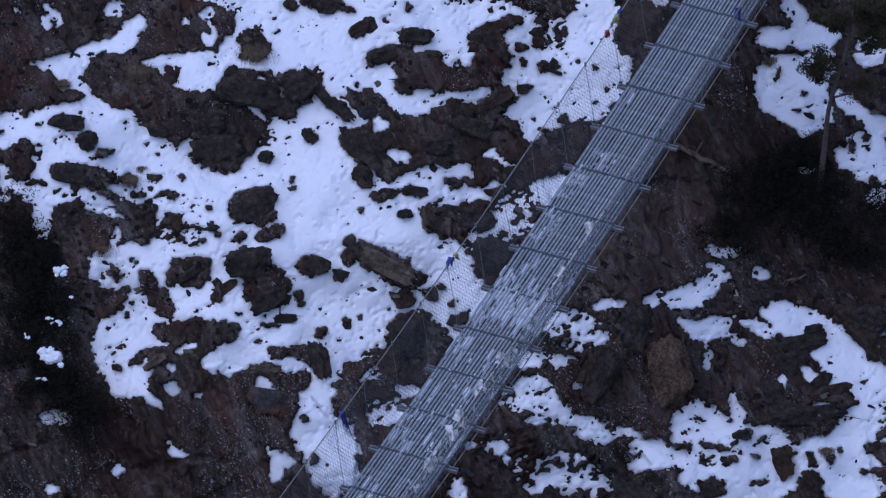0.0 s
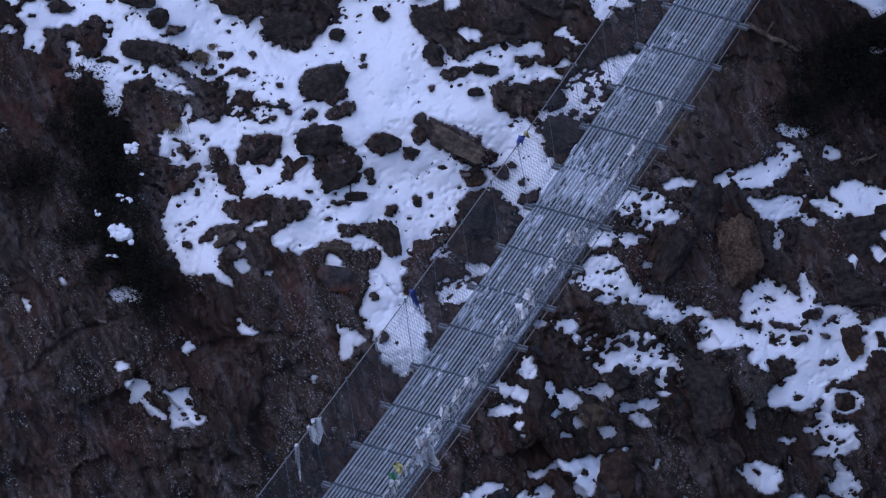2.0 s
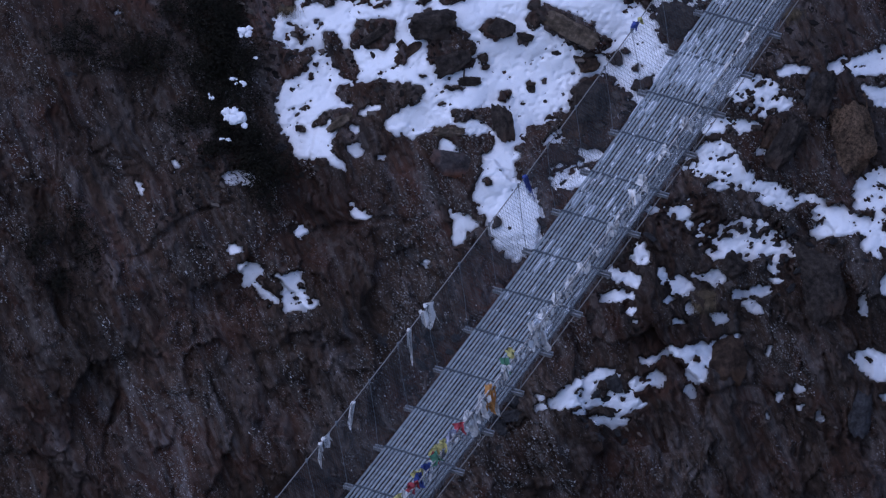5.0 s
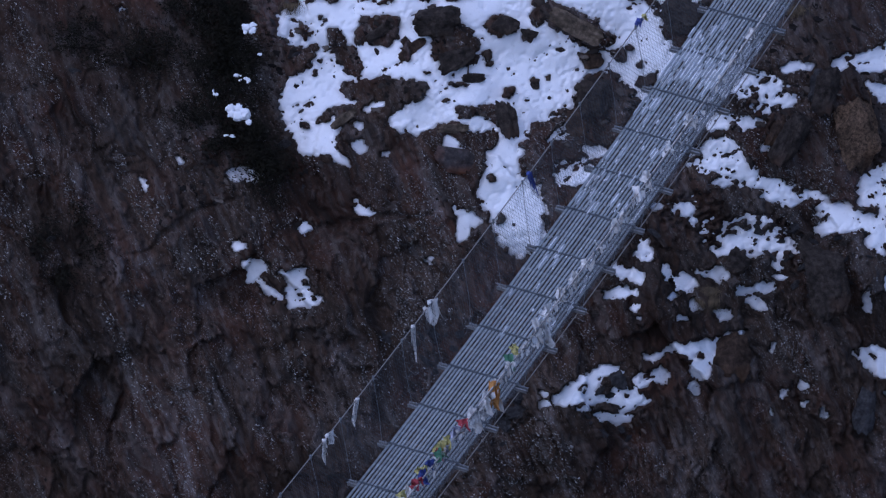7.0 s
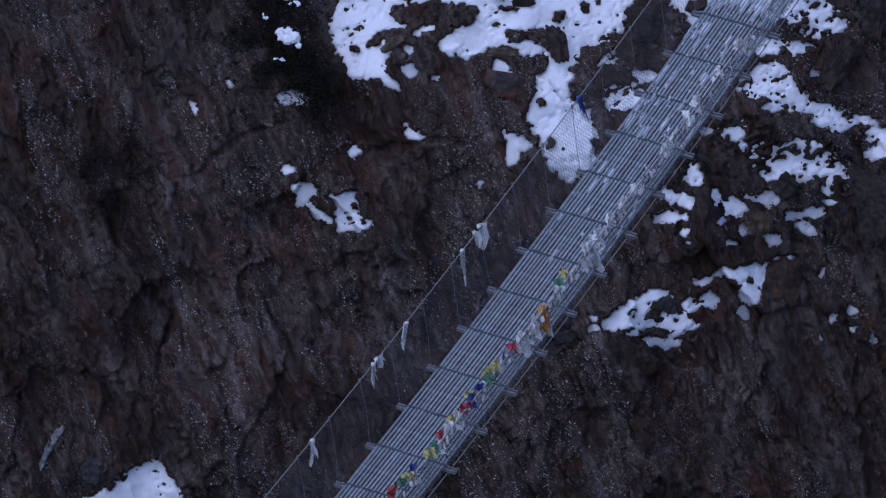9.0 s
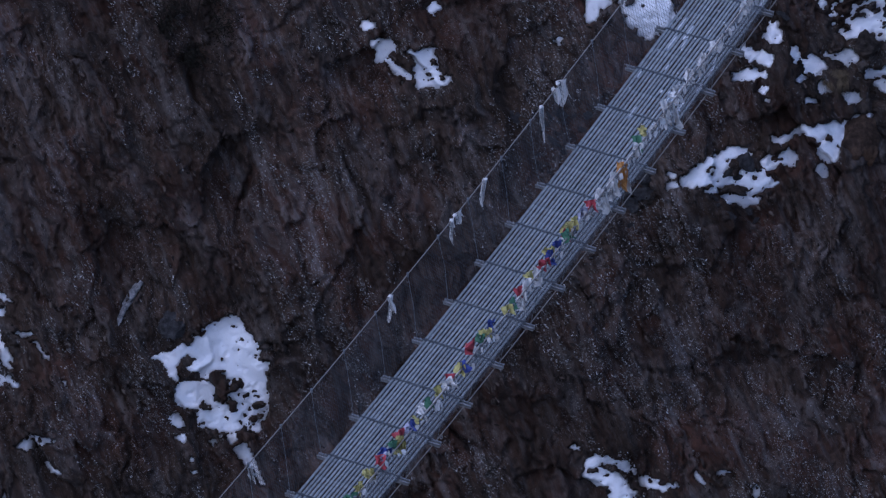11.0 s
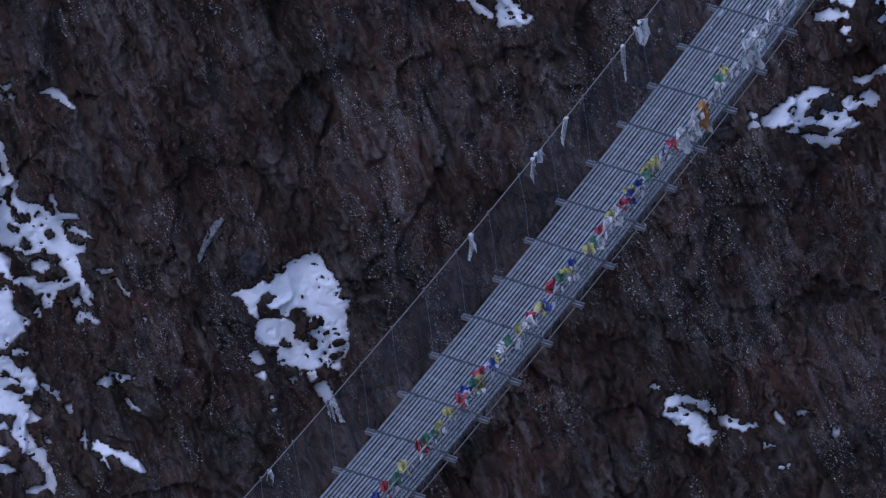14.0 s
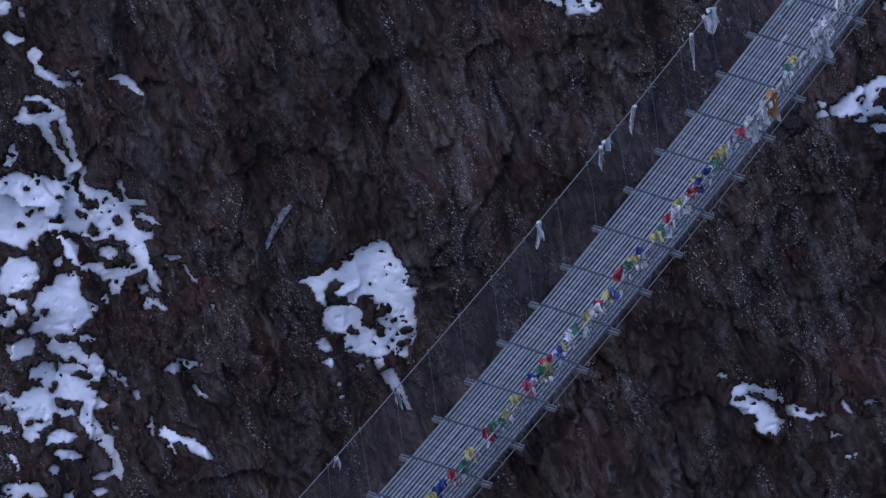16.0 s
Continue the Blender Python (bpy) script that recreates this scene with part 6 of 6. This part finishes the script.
def hill_points(count, seed, test, span=(-11.4, 10.0, -4.7, 12.7)):
    """Places on the slope where test(cover, clumps, x, v) holds."""
    rng = np.random.default_rng(seed)
    x, v = rng.uniform(span[0], span[1], count), rng.uniform(span[2], span[3], count)
    i, j = np.clip(np.searchsorted(XS, x), 1, len(XS) - 1), np.clip(np.searchsorted(VS, v), 1, len(VS) - 1)
    s = SNOWY[j, i]
    ok = test(s, fbm(x, v, 1.1, 3, seed), x, v)
    q = np.maximum(BROAD[j, i] + BARE[j, i], np.where(s > 0, snow_q[j, i], -99.0))
    return x[ok], v[ok], q[ok]


x, v, q = hill_points(2600, 31, lambda s, c, x, v: (s > -0.9) & (s < 0.1) & (c > 0.0) & (v > 3.5))
for k in range(min(290, len(x))):
    size = stray.uniform(0.10, 0.26)
    m = FACE_TURN.copy()
    m.translation = Vector((x[k], 0, 0)) + UP * v[k] + OUT * (q[k] + 0.01)
    child("stone", rock_forms[k % 10], ground, m @ pose(0, 0, 0, stray.uniform(-25, 25), stray.uniform(-25, 25), stray.uniform(-60, 30))
          @ Matrix.Diagonal((size * stray.uniform(1.0, 2.1), size * stray.uniform(0.4, 0.8), size * stray.uniform(0.3, 0.5), 1)))


# grey slate rubble below the snow tongue
for span, count, seed in (((-0.6, 1.25, 1.5, 3.3), 80, 61), ((2.0, 2.9, 1.7, 2.5), 18, 62), ((4.6, 6.4, 3.9, 5.0), 50, 63)):
    x, v, q = hill_points(count, seed, lambda s, c, x, v: s < 0.3, span)
    for k in range(len(x)):
        size = stray.uniform(0.07, 0.19)
        m = FACE_TURN.copy()
        m.translation = Vector((x[k], 0, 0)) + UP * v[k] + OUT * (q[k] + 0.015)
        child("stone", rock_forms[(2, 6, 3)[k % 3]], ground, m @ pose(0, 0, 0, stray.uniform(-25, 25), stray.uniform(-25, 25), stray.uniform(-60, 60))
              @ Matrix.Diagonal((size * stray.uniform(1.0, 1.7), size * stray.uniform(0.5, 0.9), size * 0.35, 1)))


def strew(name, forms, x, v, q, size, flat, mat, label, seed, long=1.0, turn=None):
    """Many small chips in one mesh."""
    rng = np.random.default_rng(seed)
    cos, tris, off = [], [], 0
    basis = np.array([(1, 0, 0), tuple(UP), tuple(OUT)])
    for k in range(len(x)):
        co, fa = forms[k % len(forms)]
        s = size[0] * (size[1] / size[0]) ** (rng.random() ** 1.7)
        a = rng.uniform(0, 6.283) if turn is None else radians(turn) + rng.normal(0, 0.42)
        c, d_ = math.cos(a), math.sin(a)
        p = co * (s * long, s, s * flat)
        tilt = rng.normal(0, 0.35, 2)
        p = np.stack([p[:, 0] * c - p[:, 1] * d_, p[:, 0] * d_ + p[:, 1] * c, p[:, 2] + p[:, 0] * tilt[0] + p[:, 1] * tilt[1]], 1) + (x[k], v[k], q[k])
        cos.append(p @ basis)
        tris.append(fa + off)
        off += len(co)
    me = bpy.data.meshes.new(name)
    me.from_pydata(np.concatenate(cos).tolist(), [], np.concatenate(tris).tolist())
    me.materials.append(mat)
    return tagged(new(name, me), label, "stones", kind="stuff")


FORMS = []
for me in rock_forms:
    FORMS.append((np.array([tuple(p.co) for p in me.vertices]), np.array([tuple(f.vertices) for f in me.polygons])))
RIME, n, l, b = material("rimed_grit", 0.8)
geo = n.new("ShaderNodeNewGeometry")
l.new(ramp(n, l, geo.outputs["Random Per Island"], (0.0, (0.05, 0.048, 0.047)), (0.55, (0.14, 0.136, 0.135)), (0.85, (0.24, 0.235, 0.235)), (1.0, (0.48, 0.48, 0.49))), b.inputs["Base Color"])
SCREE, n, l, b = material("slate_scree", 0.85, gloss=0.15)
geo = n.new("ShaderNodeNewGeometry")
tone = ramp(n, l, geo.outputs["Random Per Island"], (0.0, (0.010, 0.009, 0.009)), (0.5, (0.032, 0.026, 0.023)), (0.85, (0.065, 0.053, 0.047)), (1.0, (0.14, 0.12, 0.105)))
l.new(mix(n, l, 0.6, tone, ramp(n, l, noise_node(n, l, 30.0, 5, 0.7), (0.3, grey(0.25)), (0.7, grey(1.0))), "MULTIPLY"), b.inputs["Base Color"])
x, v, q = hill_points(42000, 32, lambda s, c, x, v: (s < 0.05) & (c > -0.75 + 0.7 * smooth(7.0, 6.0, v) + 9 * smooth(5.2, 4.4, v)) & (x > -4.2) & (((x - 6.6) / 1.3) ** 2 + ((v - 9.2) / 1.2) ** 2 > 1))
strew("scree", FORMS, x, v, q, (0.022, 0.11), 0.35, SCREE, "loose angular slate chips lying all over the slope", 33, 1.8, -25)
SHALE, n, l, b = material("shale_flakes", 0.8, gloss=0.15)
geo = n.new("ShaderNodeNewGeometry")
l.new(ramp(n, l, geo.outputs["Random Per Island"], (0.0, (0.010, 0.008, 0.007)), (0.55, (0.050, 0.038, 0.032)), (0.85, (0.066, 0.050, 0.042)), (1.0, (0.10, 0.082, 0.07))), b.inputs["Base Color"])
FLAKE = [(np.array([(-0.6, -0.35, 0.0), (0.1, -0.5, 0.05), (0.7, 0.0, 0.0), (0.0, 0.5, 0.0), (0.05, 0.0, 0.45)]), np.array([(0, 1, 4), (1, 2, 4), (2, 3, 4), (3, 0, 4)])),
         (np.array([(-0.5, -0.4, 0.0), (0.6, -0.3, 0.0), (0.5, 0.35, 0.0), (-0.4, 0.5, 0.0), (0.25, 0.1, 0.5)]), np.array([(0, 1, 4), (1, 2, 4), (2, 3, 4), (3, 0, 4)]))]
x, v, q = hill_points(52000, 38, lambda s, c, x, v: (s < -0.15) & (c + 0.6 * fbm(x, v, 0.4, 2, 211) > -0.1) & (((x - 6.6) / 1.3) ** 2 + ((v - 9.2) / 1.2) ** 2 > 1))
strew("shale", FLAKE, x, v, q, (0.012, 0.050), 0.40, SHALE, "thin dark shale flakes weathering off the rock face", 39, 1.9, -65)
x, v, q = hill_points(9000, 34, lambda s, c, x, v: (s > 0.1) & (s < 0.95))
strew("gravel", FORMS, x, v, q, (0.02, 0.07), 0.6, SCREE, "small dark stones poking out of the snow", 35, 1.2)
x, v, q = hill_points(420000, 36, lambda s, c, x, v: (s < -0.2) & (0.7 * c + 1.0 * fbm(0.9 * x + 0.42 * v, 0.32 * (0.9 * v - 0.42 * x), 0.28, 3, 181) > 0.52 - 0.34 * np.exp(-((x + 0.8) / 2.2) ** 2 - ((v - 3.6) / 1.7) ** 2) - 0.36 * np.exp(-((x + 2.8) / 1.3) ** 2 - ((v + 0.3) / 1.7) ** 2)) & (((x - 6.6) / 1.3) ** 2 + ((v - 9.2) / 1.2) ** 2 > 1))
CHIP = [(np.array([(-0.5, -0.4, -0.2), (0.6, -0.3, -0.2), (0.0, 0.6, -0.2), (0.05, 0.0, 0.5)]), np.array([(0, 1, 3), (1, 2, 3), (2, 0, 3)]))]
strew("snow_dust", CHIP, x, v, q + 0.010, (0.007, 0.020), 0.5, RIME, "pale grit and flecks of snow dust on the cliff", 37, 2.3, 138)
